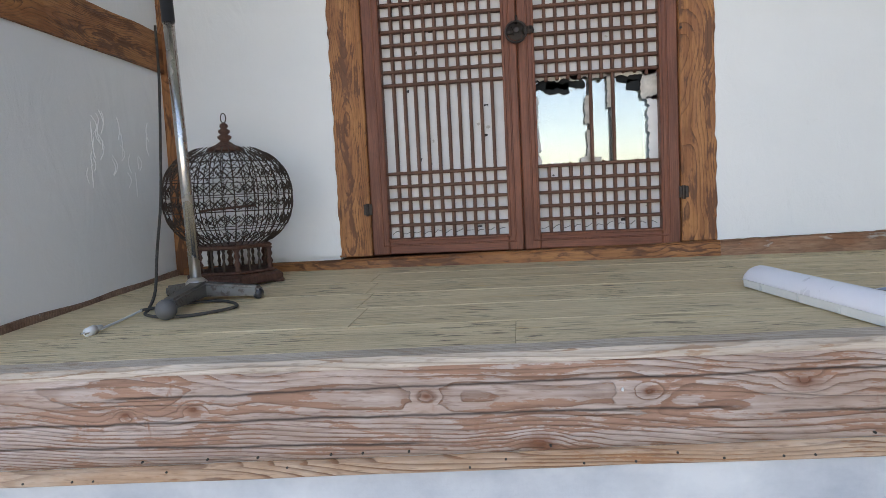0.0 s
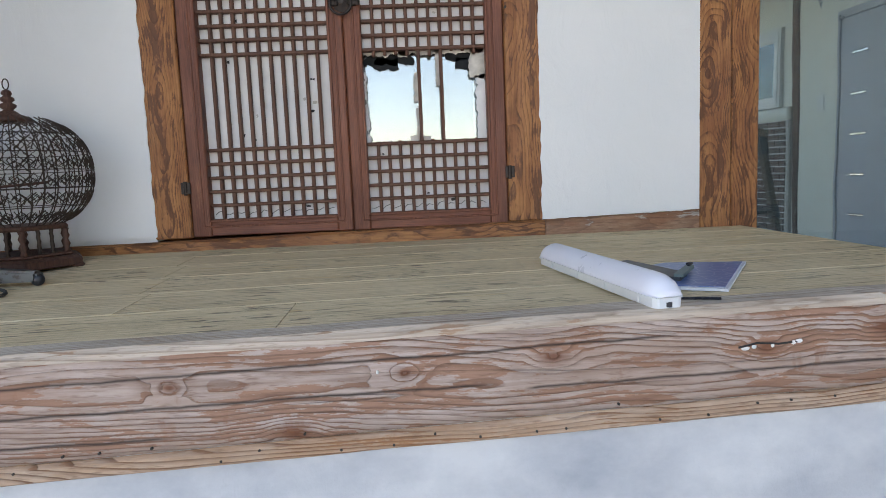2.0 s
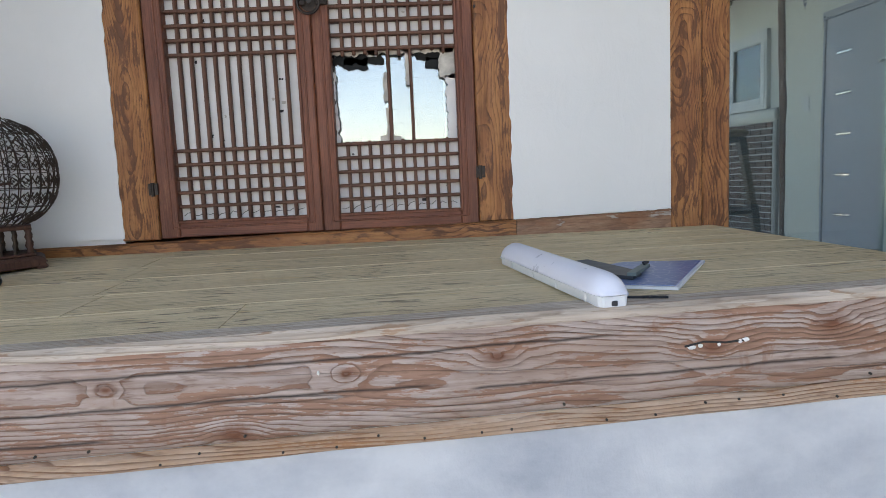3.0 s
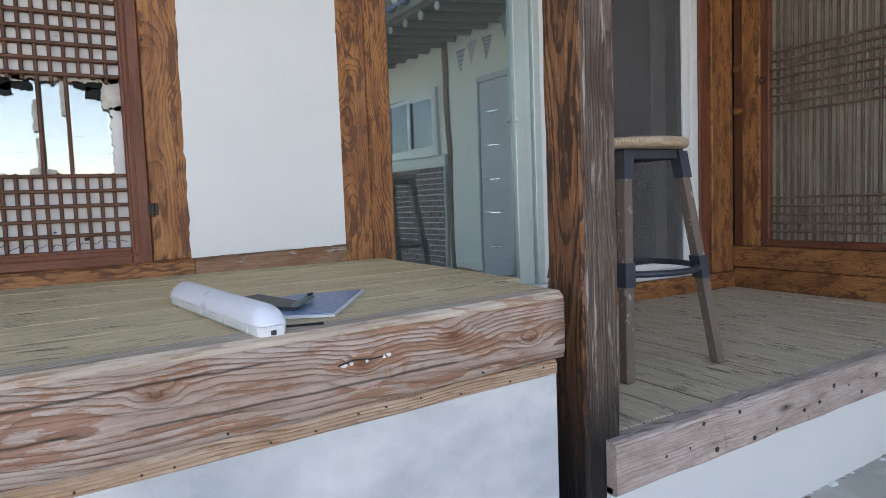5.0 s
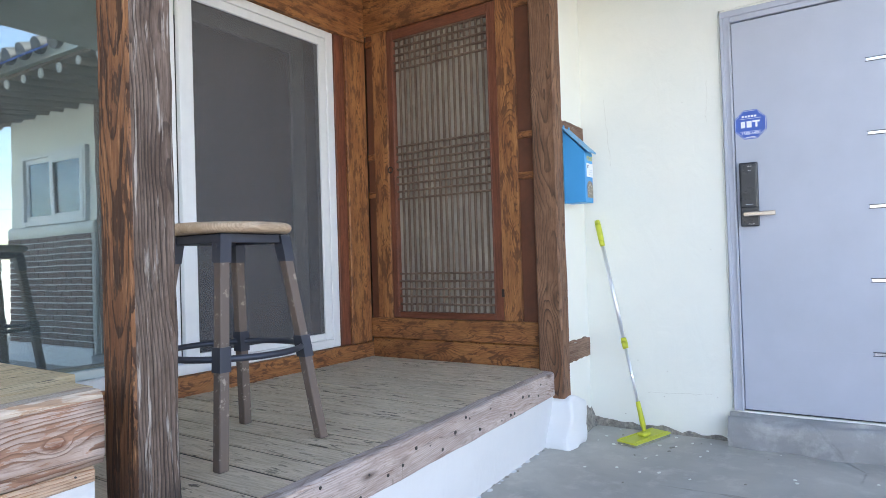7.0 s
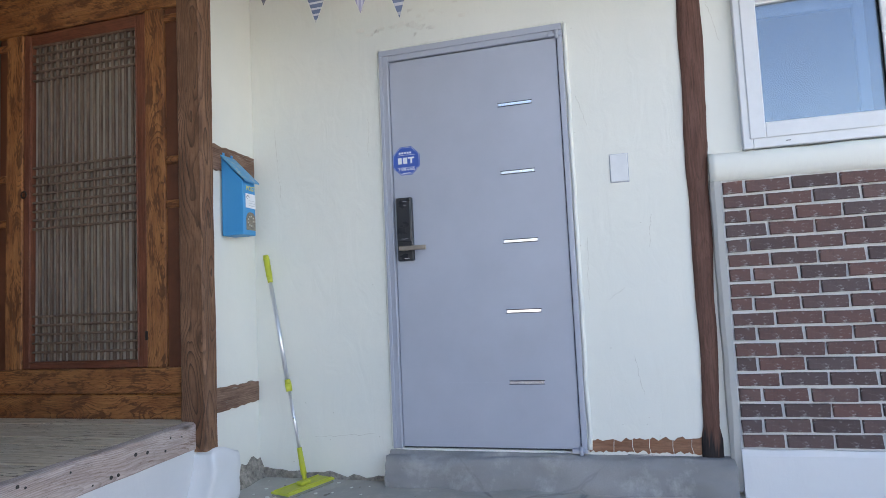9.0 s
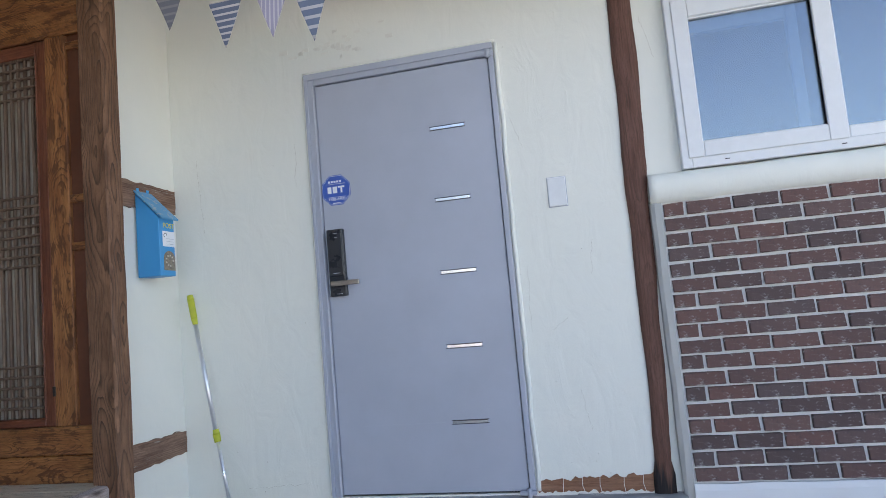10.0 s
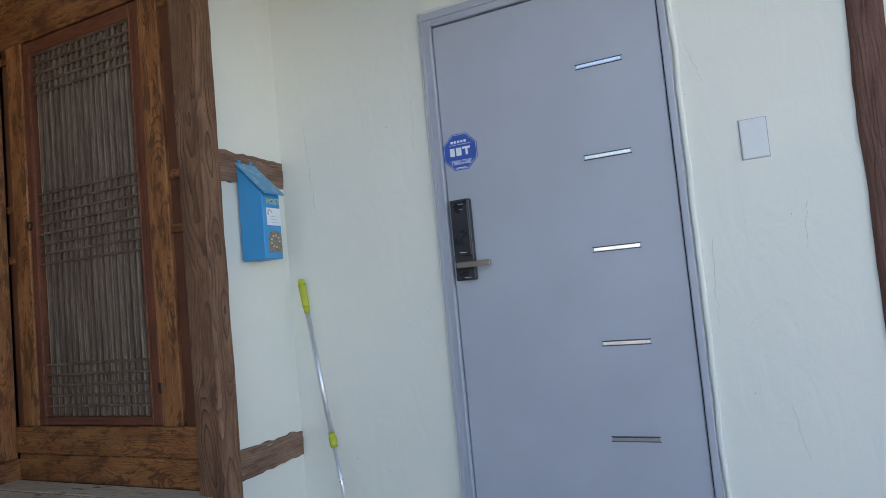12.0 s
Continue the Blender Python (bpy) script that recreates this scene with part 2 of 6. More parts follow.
M_RED_Z = wood("red_brown_varnished_wood_upright", axis="z", **RED)
M_RED_X = wood("red_brown_varnished_wood_level", axis="x", **RED)
M_RED_Y = wood("red_brown_varnished_wood_cross", axis="y", **RED)
M_BAR = wood("lattice_bar_wood", (0.15, 0.064, 0.038), (0.10, 0.040, 0.024), (0.04, 0.016, 0.010), axis="z", line=0.3, rough=0.6, bump=0.15)
M_BAR2 = wood("old_lattice_bar_wood", (0.22, 0.15, 0.105), (0.13, 0.08, 0.055), (0.05, 0.03, 0.02), axis="z", line=0.35, rough=0.7, bump=0.2)
M_BEAM = wood("weathered_pine_beam", (0.50, 0.40, 0.345), (0.41, 0.295, 0.235), (0.15, 0.075, 0.045), axis="x", dens=185, wander=0.020, spread=0.04, line=0.66, patch=(0.35, 0.18, 0.11), patch_at=0.51, patch_soft=0.02, follow=0.10, rough=0.75, fibre=0.38, bump=0.8, crack=0.35, run=0.8, patch_grain=(3.2, 16), spots=KNOTS, knot_tone=(0.17, 0.06, 0.026), extra=both(flecks((0.26, 0.105, 0.05), 22, 90, 0.63, 0.85), long_checks(CHECKS)))
M_BATTEN = wood("pale_pine_batten", (0.56, 0.42, 0.31), (0.46, 0.29, 0.18), (0.15, 0.075, 0.045), axis="x", dens=170, wander=0.02, line=0.75, patch=(0.40, 0.19, 0.085), patch_at=0.56, rough=0.75, fibre=0.25, bump=0.7, run=0.9, knot=(2.2, 9), knot_tone=(0.13, 0.055, 0.028))
M_BEAM2 = wood("weathered_grey_beam", (0.56, 0.47, 0.425), (0.43, 0.335, 0.29), (0.19, 0.13, 0.10), axis="x", dens=150, line=0.5, rough=0.8, fibre=0.3, bump=0.6, crack=0.6, knot=(2.5, 8), knot_tone=(0.09, 0.06, 0.045), patch=(0.30, 0.20, 0.15), patch_at=0.60, extra=flecks((0.09, 0.06, 0.045), 26, 40, 0.64, 0.9))
M_BEAM_TOP = wood("worn_pale_beam_top", (0.63, 0.53, 0.43), (0.54, 0.44, 0.345), (0.24, 0.165, 0.115), axis="x", dens=120, line=0.5, patch=(0.44, 0.27, 0.17), patch_at=0.60, patch_soft=0.02, rough=0.9, spec=0.12, fibre=0.3, bump=0.5, run=0.5, extra=flecks((0.20, 0.13, 0.09), 11, 90, 0.60, 0.7))
M_DECK = wood("worn_olive_deck_plank", (0.78, 0.63, 0.40), (0.70, 0.55, 0.335), (0.40, 0.29, 0.165), axis="x", dens=70, line=0.32, patch=(0.76, 0.55, 0.29), patch_at=0.60, patch_soft=0.08, rough=0.75, spec=0.25, fibre=0.22, bump=0.4, crack=0.4, extra=flecks((0.16, 0.12, 0.08), 12, 90, 0.56, 0.9))
M_DECK2 = wood("worn_grey_deck_plank", (0.70, 0.58, 0.43), (0.60, 0.485, 0.35), (0.30, 0.225, 0.155), axis="y", dens=70, line=0.35, rough=0.75, spec=0.25, fibre=0.25, bump=0.5, crack=0.4, extra=flecks((0.12, 0.095, 0.07), 60, 11, 0.575, 0.9))
M_POST_BROWN = wood("burnt_brown_post_face", (0.30, 0.135, 0.058), (0.17, 0.072, 0.033), (0.04, 0.019, 0.012), axis="z", dens=120, line=0.7, patch=(0.05, 0.024, 0.014), patch_at=0.49, patch_grain=(6, 26), patch_soft=0.03, follow=0.12, rough=0.75, bump=1.0, crack=0.9, knot=(2.2, 7), extra=both(streaks((0.40, 0.20, 0.095), 6.0, 60, 0.60, 0.8), char_foot(0.36, 0.68, 0.3)))
M_POST_GREY = wood("silvered_grey_post_face", (0.19, 0.135, 0.105), (0.095, 0.060, 0.043), (0.028, 0.018, 0.014), axis="z", dens=150, wander=0.025, line=0.85, rough=0.8, bump=1.0, crack=1.0, knot=(2.0, 7), knot_tone=(0.16, 0.10, 0.07), extra=both(streaks((0.38, 0.33, 0.29), 5.0, 70, 0.575, 0.85), char_foot(0.38, 0.60, -0.35)))
M_POST3 = wood("brown_corner_post", (0.27, 0.14, 0.078), (0.17, 0.082, 0.044), (0.045, 0.022, 0.013), axis="z", dens=85, wander=0.045, spread=0.03, line=0.9, rough=0.65, fibre=0.22, bump=0.7, crack=0.4, run=1.1, knot=(2.0, 6.5))
M_STRIP = wood("faded_brown_wall_timber", (0.32, 0.20, 0.14), (0.20, 0.11, 0.075), (0.08, 0.042, 0.028), axis="x", dens=110, line=0.6, patch=(0.55, 0.52, 0.46), patch_at=0.62, rough=0.85, bump=0.6)
M_PILLAR = wood("painted_brown_pillar", (0.175, 0.085, 0.062), (0.135, 0.062, 0.044), (0.06, 0.027, 0.019), axis="z", line=0.4, rough=0.7, bump=0.7, crack=0.5, extra=char_foot(0.22, 0.30))
M_PANEL = plain("rust_brown_panel_board", (0.13, 0.045, 0.022), 0.6, vary=0.25, scale=9)
M_WHITE = plaster("white_lime_plaster", (0.735, 0.745, 0.745), (0.69, 0.705, 0.71), (0.46, 0.43, 0.38), 0.12)
M_LIME_BASE = plaster("thin_limewash_on_cement", (0.64, 0.645, 0.64), (0.40, 0.42, 0.445), (0.36, 0.36, 0.36), 0.3, cloud=4.2)
M_CREAM = plaster("cream_painted_plaster", (0.79, 0.79, 0.72), (0.75, 0.76, 0.70), (0.45, 0.41, 0.33), 0.15)
M_PVC = plain("white_upvc", (0.70, 0.715, 0.72), 0.35, vary=0.03, bump=0.02)
# dark base colour stands in for the dimness of unlit rooms
M_DARKROOM = plain("darkened_room_surface", (0.16, 0.16, 0.165), 0.9, vary=0.15, scale=3)
M_GLASS = coated_glass("coated_window_glass", (0.80, 0.92, 0.92), 0.31, (0.42, 0.54, 0.56), haze=0.11)
M_GLASS_IN = coated_glass("plain_inner_glass", (0.8, 0.9, 0.9), 0.08, (0.6, 0.66, 0.68))
M_GLASS2 = coated_glass("clear_window_glass", (0.80, 0.90, 1.0), 0.17, (0.55, 0.62, 0.70), haze=0.10)
M_GLASS3 = coated_glass("old_door_glass", (0.97, 0.97, 0.97), 0.26, (0.8, 0.85, 0.88), haze=0.14)


def concrete(name, base, dark, pale, crackle=0.45):
    k = Mat(name)
    big = k.noise(k.co, 1.1, 6.0, 0.62, 0.3)
    mid = k.noise(k.co, 6.5, 6.0, 0.65)
    fine = k.noise(k.co, 190, 3.0, 0.6)
    col = k.mix(k.ramp(big, [(0.38, 0.0), (0.62, 1.0)]), base, dark)
    col = k.mix(k.ramp(mid, [(0.52, 0.0), (0.74, 0.7)]), col, pale)
    d = k.voronoi(k.mapped((1, 1, 1), co=k.mapped((1, 1, 1))), 0.85, "DISTANCE_TO_EDGE")
    warp = k.math("ADD", d, k.math("MULTIPLY", k.math("SUBTRACT", k.noise(k.co, 5, 5), 0.5), 0.05))
    gap = k.math("MULTIPLY", k.ramp(k.math("ABSOLUTE", warp), [(0.0, 1.0), (0.008, 0.0)]), k.ramp(k.noise(k.co, 1.3, 2), [(0.48, 0.0), (0.56, crackle)]))
    col = k.mix(gap, col, (0.07, 0.065, 0.06))
    col = k.mix(k.math("MULTIPLY", k.ramp(fine, [(0.4, 0.0), (0.65, 1.0)]), 0.22), col, dark)
    h = k.math("ADD", mid, k.math("MULTIPLY", fine, 0.15))
    return k.done(col, k.ramp(big, [(0.35, 0.75), (0.65, 0.9)]), k.bump(k.math("SUBTRACT", h, gap), 0.35, 0.006), spec=0.35)


M_GROUND = concrete("worn_yard_concrete", (0.50, 0.475, 0.42), (0.36, 0.345, 0.31), (0.62, 0.59, 0.53))
M_STEP = concrete("grey_step_concrete", (0.34, 0.335, 0.325), (0.22, 0.22, 0.22), (0.54, 0.53, 0.51), 0.2)


# ---- building helpers ----
def box(bm, x0, x1, y0, y1, z0, z1, bevel=0.0, seg=1):
    made = bmesh.ops.create_cube(bm, size=1.0)["verts"]
    bmesh.ops.transform(bm, matrix=Matrix.LocRotScale(((x0 + x1) / 2, (y0 + y1) / 2, (z0 + z1) / 2), None, (abs(x1 - x0), abs(y1 - y0), abs(z1 - z0))), verts=made)
    if bevel:
        edges = list({e for v in made for e in v.link_edges})
        bmesh.ops.bevel(bm, geom=edges, offset=bevel, segments=seg, affect="EDGES", profile=0.5)
    return bm


def boxes(*dims, bevel=0.0, seg=1):
    bm = bmesh.new()
    for d in dims:
        box(bm, *d, bevel=bevel, seg=seg)
    return bm


def rod(bm, a, b, r0, r1=None, sides=10, caps=True):
    a, b = Vector(a), Vector(b)
    turn = (b - a).to_track_quat("Z", "Y").to_matrix().to_4x4()
    bmesh.ops.create_cone(bm, cap_ends=caps, segments=sides, radius1=r0, radius2=r0 if r1 is None else r1, depth=(b - a).length, matrix=Matrix.Translation((a + b) / 2) @ turn)
    return bm


def tube(bm, pts, r, sides=6, closed=False):
    """A round wire along points."""
    pts = [Vector(p) for p in pts]
    n, rings = len(pts), []
    side = None
    for i, p in enumerate(pts):
        d = (pts[(i + 1) % n] - pts[i - 1]) if closed or 0 < i < n - 1 else (pts[1] - pts[0] if i == 0 else pts[-1] - pts[-2])
        d.normalize()
        if side is None:
            side = d.orthogonal().normalized()
        side = (side - d * side.dot(d)).normalized()
        up = d.cross(side)
        rings.append([bm.verts.new(p + r * (math.cos(2 * math.pi * k / sides) * side + math.sin(2 * math.pi * k / sides) * up)) for k in range(sides)])
    for i in range(n if closed else n - 1):
        u, v = rings[i], rings[(i + 1) % n]
        for k in range(sides):
            bm.faces.new((u[k], u[(k + 1) % sides], v[(k + 1) % sides], v[k]))
    if not closed:
        bm.faces.new(rings[0][::-1]), bm.faces.new(rings[-1])
    return bm


def lathe(bm, profile, centre=(0, 0, 0), sides=24):
    """A turned shape about an upright axis from (radius, height) pairs."""
    c, rings = Vector(centre), []
    for r, z in profile:
        rings.append([bm.verts.new(c + Vector((r * math.cos(2 * math.pi * k / sides), r * math.sin(2 * math.pi * k / sides), z))) for k in range(sides)])
    for u, v in zip(rings, rings[1:]):
        for k in range(sides):
            bm.faces.new((u[k], u[(k + 1) % sides], v[(k + 1) % sides], v[k]))
    bm.faces.new(rings[0][::-1]), bm.faces.new(rings[-1])
    return bm


def hexa(bm, p):
    """A block from eight corners: four below, four above, both in turn."""
    v = [bm.verts.new(q) for q in p]
    for f in ((3, 2, 1, 0), (4, 5, 6, 7), (0, 1, 5, 4), (1, 2, 6, 5), (2, 3, 7, 6), (3, 0, 4, 7)):
        bm.faces.new([v[i] for i in f])
    return bm


def solid(name, bm, mat, label="", category="", kind="", group="", smooth=False):
    """A top-level mesh."""
    mats = mat if isinstance(mat, (list, tuple)) else [mat]
    bmesh.ops.recalc_face_normals(bm, faces=bm.faces)
    me = bpy.data.meshes.new(name)
    bm.to_mesh(me)
    bm.free()
    for m in mats:
        me.materials.append(m)
    if smooth:
        me.polygons.foreach_set("use_smooth", [True] * len(me.polygons))
    return tagged(new(name, me), label, category, group, kind)


def part(name, bm, mat, parent, label="", smooth=False):
    """A mesh under a thing or under a part, given in world metres."""
    ob = solid(name, bm, mat, label, smooth=smooth)
    first = mat[0] if isinstance(mat, (list, tuple)) else mat
    if first.name in WOODS:
        corners = [Vector(c) for c in ob.bound_box]
        centre = (corners[0] + corners[6]) / 2
        ob.data.transform(Matrix.Translation(-centre))
        ob.location = centre
    ob.parent = parent
    ob.matrix_parent_inverse = Matrix.Translation(-root_place(parent))
    return ob


def root_place(ob):
    place = Vector((0, 0, 0))
    while ob:
        place += ob.location + ob.matrix_parent_inverse.translation
        ob = ob.parent
    return place


def thing(name, place, label, category, group="", kind=""):
    """An Empty at a thing's base."""
    ob = new(name)
    ob.empty_display_size = 0.1
    ob.location = place
    return tagged(ob, label, category, group, kind)


def ragged_sheet(name, corners, depth, mat, jag=0.006, step=0.02, parent=None, seed=1, label=""):
    """A plaster skin with an uneven, brushed edge over a rectangle: corners a, b, c, d in turn, depth the way it stands off."""
    rng = random.Random(seed)
    a, b, c, d = [Vector(p) for p in corners]
    mid, rim = (a + b + c + d) / 4, []
    for p, q in ((a, b), (b, c), (c, d), (d, a)):
        n = max(2, int((q - p).length / step))
        inward = ((mid - (p + q) / 2) - (q - p) * ((mid - (p + q) / 2).dot(q - p) / (q - p).length_squared)).normalized()
        slow = rng.uniform(0, 99)
        for i in range(n):
            w = noise.noise((slow + i * 0.35, seed, 0)) * 1.2 + rng.uniform(-0.5, 0.5)
            rim.append(p.lerp(q, i / n) - inward * jag * w)
    bm = bmesh.new()
    low = [bm.verts.new(p) for p in rim]
    high = [bm.verts.new(p + Vector(depth)) for p in rim]
    bm.faces.new(high)
    for i in range(len(rim)):
        j = (i + 1) % len(rim)
        bm.faces.new((low[i], low[j], high[j], high[i]))
    return part(name, bm, mat, parent, label) if parent else solid(name, bm, mat, label, kind="structure")


def put_text(body, size, m, mat, parent, name="lettering", extrude=0.0006):
    cu = bpy.data.curves.new(name, "FONT")
    cu.body, cu.size, cu.extrude, cu.align_x, cu.align_y = body, size, extrude, "CENTER", "CENTER"
    tmp = bpy.data.objects.new(name, cu)
    scene.collection.objects.link(tmp)
    me = bpy.data.meshes.new_from_object(tmp)
    bpy.data.objects.remove(tmp)
    me.transform(m)
    me.materials.clear()
    me.materials.append(mat)
    ob = new(name, me)
    ob.parent = parent
    ob.matrix_parent_inverse = Matrix.Translation(-root_place(parent))
    return ob


# ---- the yard and the shells of the houses ----
FRONT, NORTH, GLAZE, WEST, EAST, LAT, SIDE = 1.19, 2.34, 2.64, -0.93, 4.575, 4.05, 1.345
DECK_B = 0.783


def deck_front(x):
    return 0.722 + (x + 0.9) / 2.45 * 0.056


def deck_z(x, y):
    f = min(1.0, max(0.0, (y - FRONT) / (NORTH - FRONT)))
    return deck_front(x) * (1 - f) + DECK_B * f


bm = bmesh.new()
bmesh.ops.create_grid(bm, x_segments=1, y_segments=1, size=1500)
solid("ground", bm, M_GROUND, "cracked grey concrete yard with pale patches and stains", "ground", "structure")

# main house, wall behind the high deck
solid("wall_north_1", boxes((WEST - 0.2, -0.318, NORTH + 0.004, NORTH + 0.18, 0.6, 3.3), (0.962, 1.487, NORTH + 0.004, NORTH + 0.18, 0.6, 3.3), (-0.318, 0.962, NORTH + 0.004, NORTH + 0.18, 2.48, 3.3)), M_WHITE, "white lime-plastered house wall behind the deck", "wall", "structure")
ragged_sheet("plaster_edge", [(WEST + 0.05, NORTH + 0.004, 0.83), (-0.313, NORTH + 0.004, 0.83), (-0.313, NORTH + 0.004, 2.9), (WEST + 0.05, NORTH + 0.004, 2.9)], (0, -0.019, 0), M_WHITE, 0.005, seed=3, label="white plaster skin with brushed edges")
ragged_sheet("plaster_edge", [(0.958, NORTH + 0.004, 0.835), (1.492, NORTH + 0.004, 0.845), (1.492, NORTH + 0.004, 2.9), (0.958, NORTH + 0.004, 2.9)], (0, -0.019, 0), M_WHITE, 0.005, seed=5, label="white plaster skin with brushed edges")
solid("wall_west", boxes((WEST - 0.2, WEST, 1.22, NORTH + 0.18, 0.0, 2.88)), M_WHITE, "white plastered side wall at the end of the deck", "wall", "structure")
solid("wall_north_2", boxes((1.70, 4.6, GLAZE + 0.1, GLAZE + 0.2, 2.62, 3.3), (1.70, 4.6, GLAZE, GLAZE + 0.2, 0.0, 0.40), (1.56, 1.69, NORTH + 0.17, GLAZE + 0.2, 0.0, 3.3)), M_WHITE, "white plastered wall above and below the sliding window", "wall", "structure")
solid("wall_lattice_side", boxes((LAT + 0.06, EAST + 0.2, SIDE, GLAZE + 0.2, 0.0, 0.40), (LAT + 0.06, EAST + 0.2, SIDE, SIDE + 0.12, 0.4, 2.97), (LAT + 0.06, EAST + 0.2, SIDE + 0.12, GLAZE + 0.2, 2.62, 3.3)), M_CREAM, "cream plastered wall return beside the lattice door", "wall", "structure")

# east wall with its door and window openings
Y0, Y1 = 0.535, -0.45
solid("wall_east", boxes((EAST, EAST + 0.2, Y0, SIDE + 0.12, 0.0, 2.97), (EAST, EAST + 0.2, Y1, Y0, 2.288, 3.1), (EAST, EAST + 0.2, Y1, Y0, 0.0, 0.17), (EAST, EAST + 0.2, -1.245, Y1, 0.0, 3.1), (EAST, EAST + 0.2, -2.55, -1.245, 2.36, 3.1), (EAST, EAST + 0.2, -2.55, -1.245, 0.0, 1.555), (EAST, EAST + 0.2, -2.85, -2.55, 0.0, 3.1)), M_CREAM, "cream painted plaster wall with cracks and flakes", "wall", "structure")
solid("wall_back", boxes((EAST + 0.2, 8.0, -2.85, -2.70, 0.0, 2.84), (7.9, 8.0, -2.70, 5.9, 0.0, 3.2), (-3.0, 8.0, 5.8, 5.9, 0.0, 3.2), (-3.0, -2.9, 2.4, 5.8, 0.0, 3.2), (-3.0, WEST - 0.2, 2.34, 2.5, 0.0, 3.2)), M_CREAM, "plain outer house walls", "wall", "structure")
# added boxes behind the openings, coloured dark so the interiors look unlit
solid("room_shell", boxes((-0.9, 1.6, 3.6, 3.65, 0.3, 2.7), (-0.95, -0.9, 2.53, 3.65, 0.3, 2.7), (1.58, 1.62, 2.53, 3.65, 0.3, 2.7), (-0.9, 1.6, 2.53, 3.6, 0.3, 0.4), (-0.9, 1.6, 2.53, 3.6, 2.6, 2.7), (1.72, 4.5, 5.2, 5.25, 0.3, 2.8), (1.70, 1.74, 2.84, 5.2, 0.3, 2.8), (4.5, 4.55, 2.84, 5.2, 0.3, 2.8), (1.72, 4.5, 2.7, 5.2, 0.38, 0.42), (1.72, 4.5, 2.84, 5.2, 2.7, 2.75), (4.9, 4.92, -2.69, 0.8, 0.0, 2.83)), M_DARKROOM, "added room behind the windows, dimness put into its dark grey colour", "room", "structure")


def roof_slab(name, ridge, eave, run, along):
    """One slope of a roof: ridge and eave as (offset, height), run the extent along the other axis."""
    bm = bmesh.new()
    (a, za), (b, zb) = ridge, eave
    lo, hi = run
    pts = [(a, lo, za), (b, lo, zb), (b, hi, zb), (a, hi, za)]
    if along == "x":
        pts = [(p[1], p[0], p[2]) for p in pts]
    hexa(bm, pts + [(p[0], p[1], p[2] + 0.14) for p in pts])
    return bm


M_SOFFIT = plain("weathered_soffit_board", (0.56, 0.60, 0.53), 0.9, vary=0.12, scale=5)
M_TILE = plain("grey_clay_roof_tile", (0.10, 0.105, 0.11), 0.7, vary=0.3, scale=9)
# eaves show in the glass; unseen ridges and rear slopes are added, sized to shade
main_roof = solid("roof", roof_slab("roof", (4.3, 4.85), (0.6, 2.735), (-3.2, 8.2), "x"), M_SOFFIT, "boarded underside of the main house roof", "roof", "structure")
solid("roof", roof_slab("roof", (4.3, 4.75), (6.4, 3.3), (-3.2, 8.2), "x"), M_SOFFIT, "unseen rear slope added to the main house roof", "roof", "structure")
solid("roof", roof_slab("roof", (6.3, 3.75), (3.58, 2.81), (-3.3, 0.72), "y"), M_SOFFIT, "boarded underside of the wing roof", "roof", "structure")
solid("roof", roof_slab("roof", (6.3, 3.75), (8.3, 2.9), (-3.3, 0.72), "y"), M_SOFFIT, "unseen rear slope added to the wing roof", "roof", "structure")
# unseen closing ceiling, in the same darkened colour
solid("ceiling", boxes((EAST + 0.2, 7.9, -2.70, 2.6, 2.84, 2.88)), M_DARKROOM, "added unseen ceiling of the wing in the darkened room colour", "ceiling", "structure")
solid("yard_wall", boxes((-9.0, 9.0, -9.2, -9.0, 0.0, 1.3), (-9.2, -9.0, -9.2, 6.0, 0.0, 1.5)), M_WHITE, "low white wall closing the yard", "wall", "structure")

# ---- high deck ----
deck = thing("floor_1", (0.3, FRONT, 0.0), "high wooden deck of worn olive planks behind a thick beam", "deck", kind="structure")
rng = random.Random(11)
rows = [1.262, 1.452, 1.640, 1.835, 2.020, 2.185, NORTH + 0.02]
joints = [[0.30], [-0.055], [-0.085, 1.05], [-0.11], [-0.14, 0.92], [-0.16]]
for (y0, y1), cut in zip(zip(rows, rows[1:]), joints):
    ends = [WEST, *cut, 1.58 if y0 < 1.3 else 1.635]
    for x0, x1 in zip(ends, ends[1:]):
        g, lift = 0.0024, rng.uniform(-0.0004, 0.0004)
        bm = bmesh.new()
        e = 0.0005
        c = [(x0 + e, y0 + g), (x1 - e, y0 + g), (x1 - e, y1 - g), (x0 + e, y1 - g)]
        hexa(bm, [(x, y, deck_z(x, y) - 0.04) for x, y in c] + [(x, y, deck_z(x, y) + lift) for x, y in c])
        bmesh.ops.bevel(bm, geom=[e for e in bm.edges if all(v.co.z > 0.7 for v in e.verts)], offset=0.0008, segments=1, affect="EDGES")
        part("plank", bm, M_DECK, deck)


# dark strips cover the lit plank sides, so the joints look shaded
M_JOINT = plain("dark_joint_filler", (0.085, 0.068, 0.05), 0.95, vary=0.4, scale=30)
for y in rows[:-1]:
    bm = bmesh.new()
    c = [(WEST, y - 0.004), (1.575, y - 0.004), (1.575, y + 0.004), (WEST, y + 0.004)]
    hexa(bm, [(x, v, deck_z(x, v) - 0.02) for x, v in c] + [(x, v, deck_z(x, v) - 0.0022) for x, v in c])
    part("joint_grime", bm, M_JOINT, deck, "dark strip filling the plank joint in place of its shade")


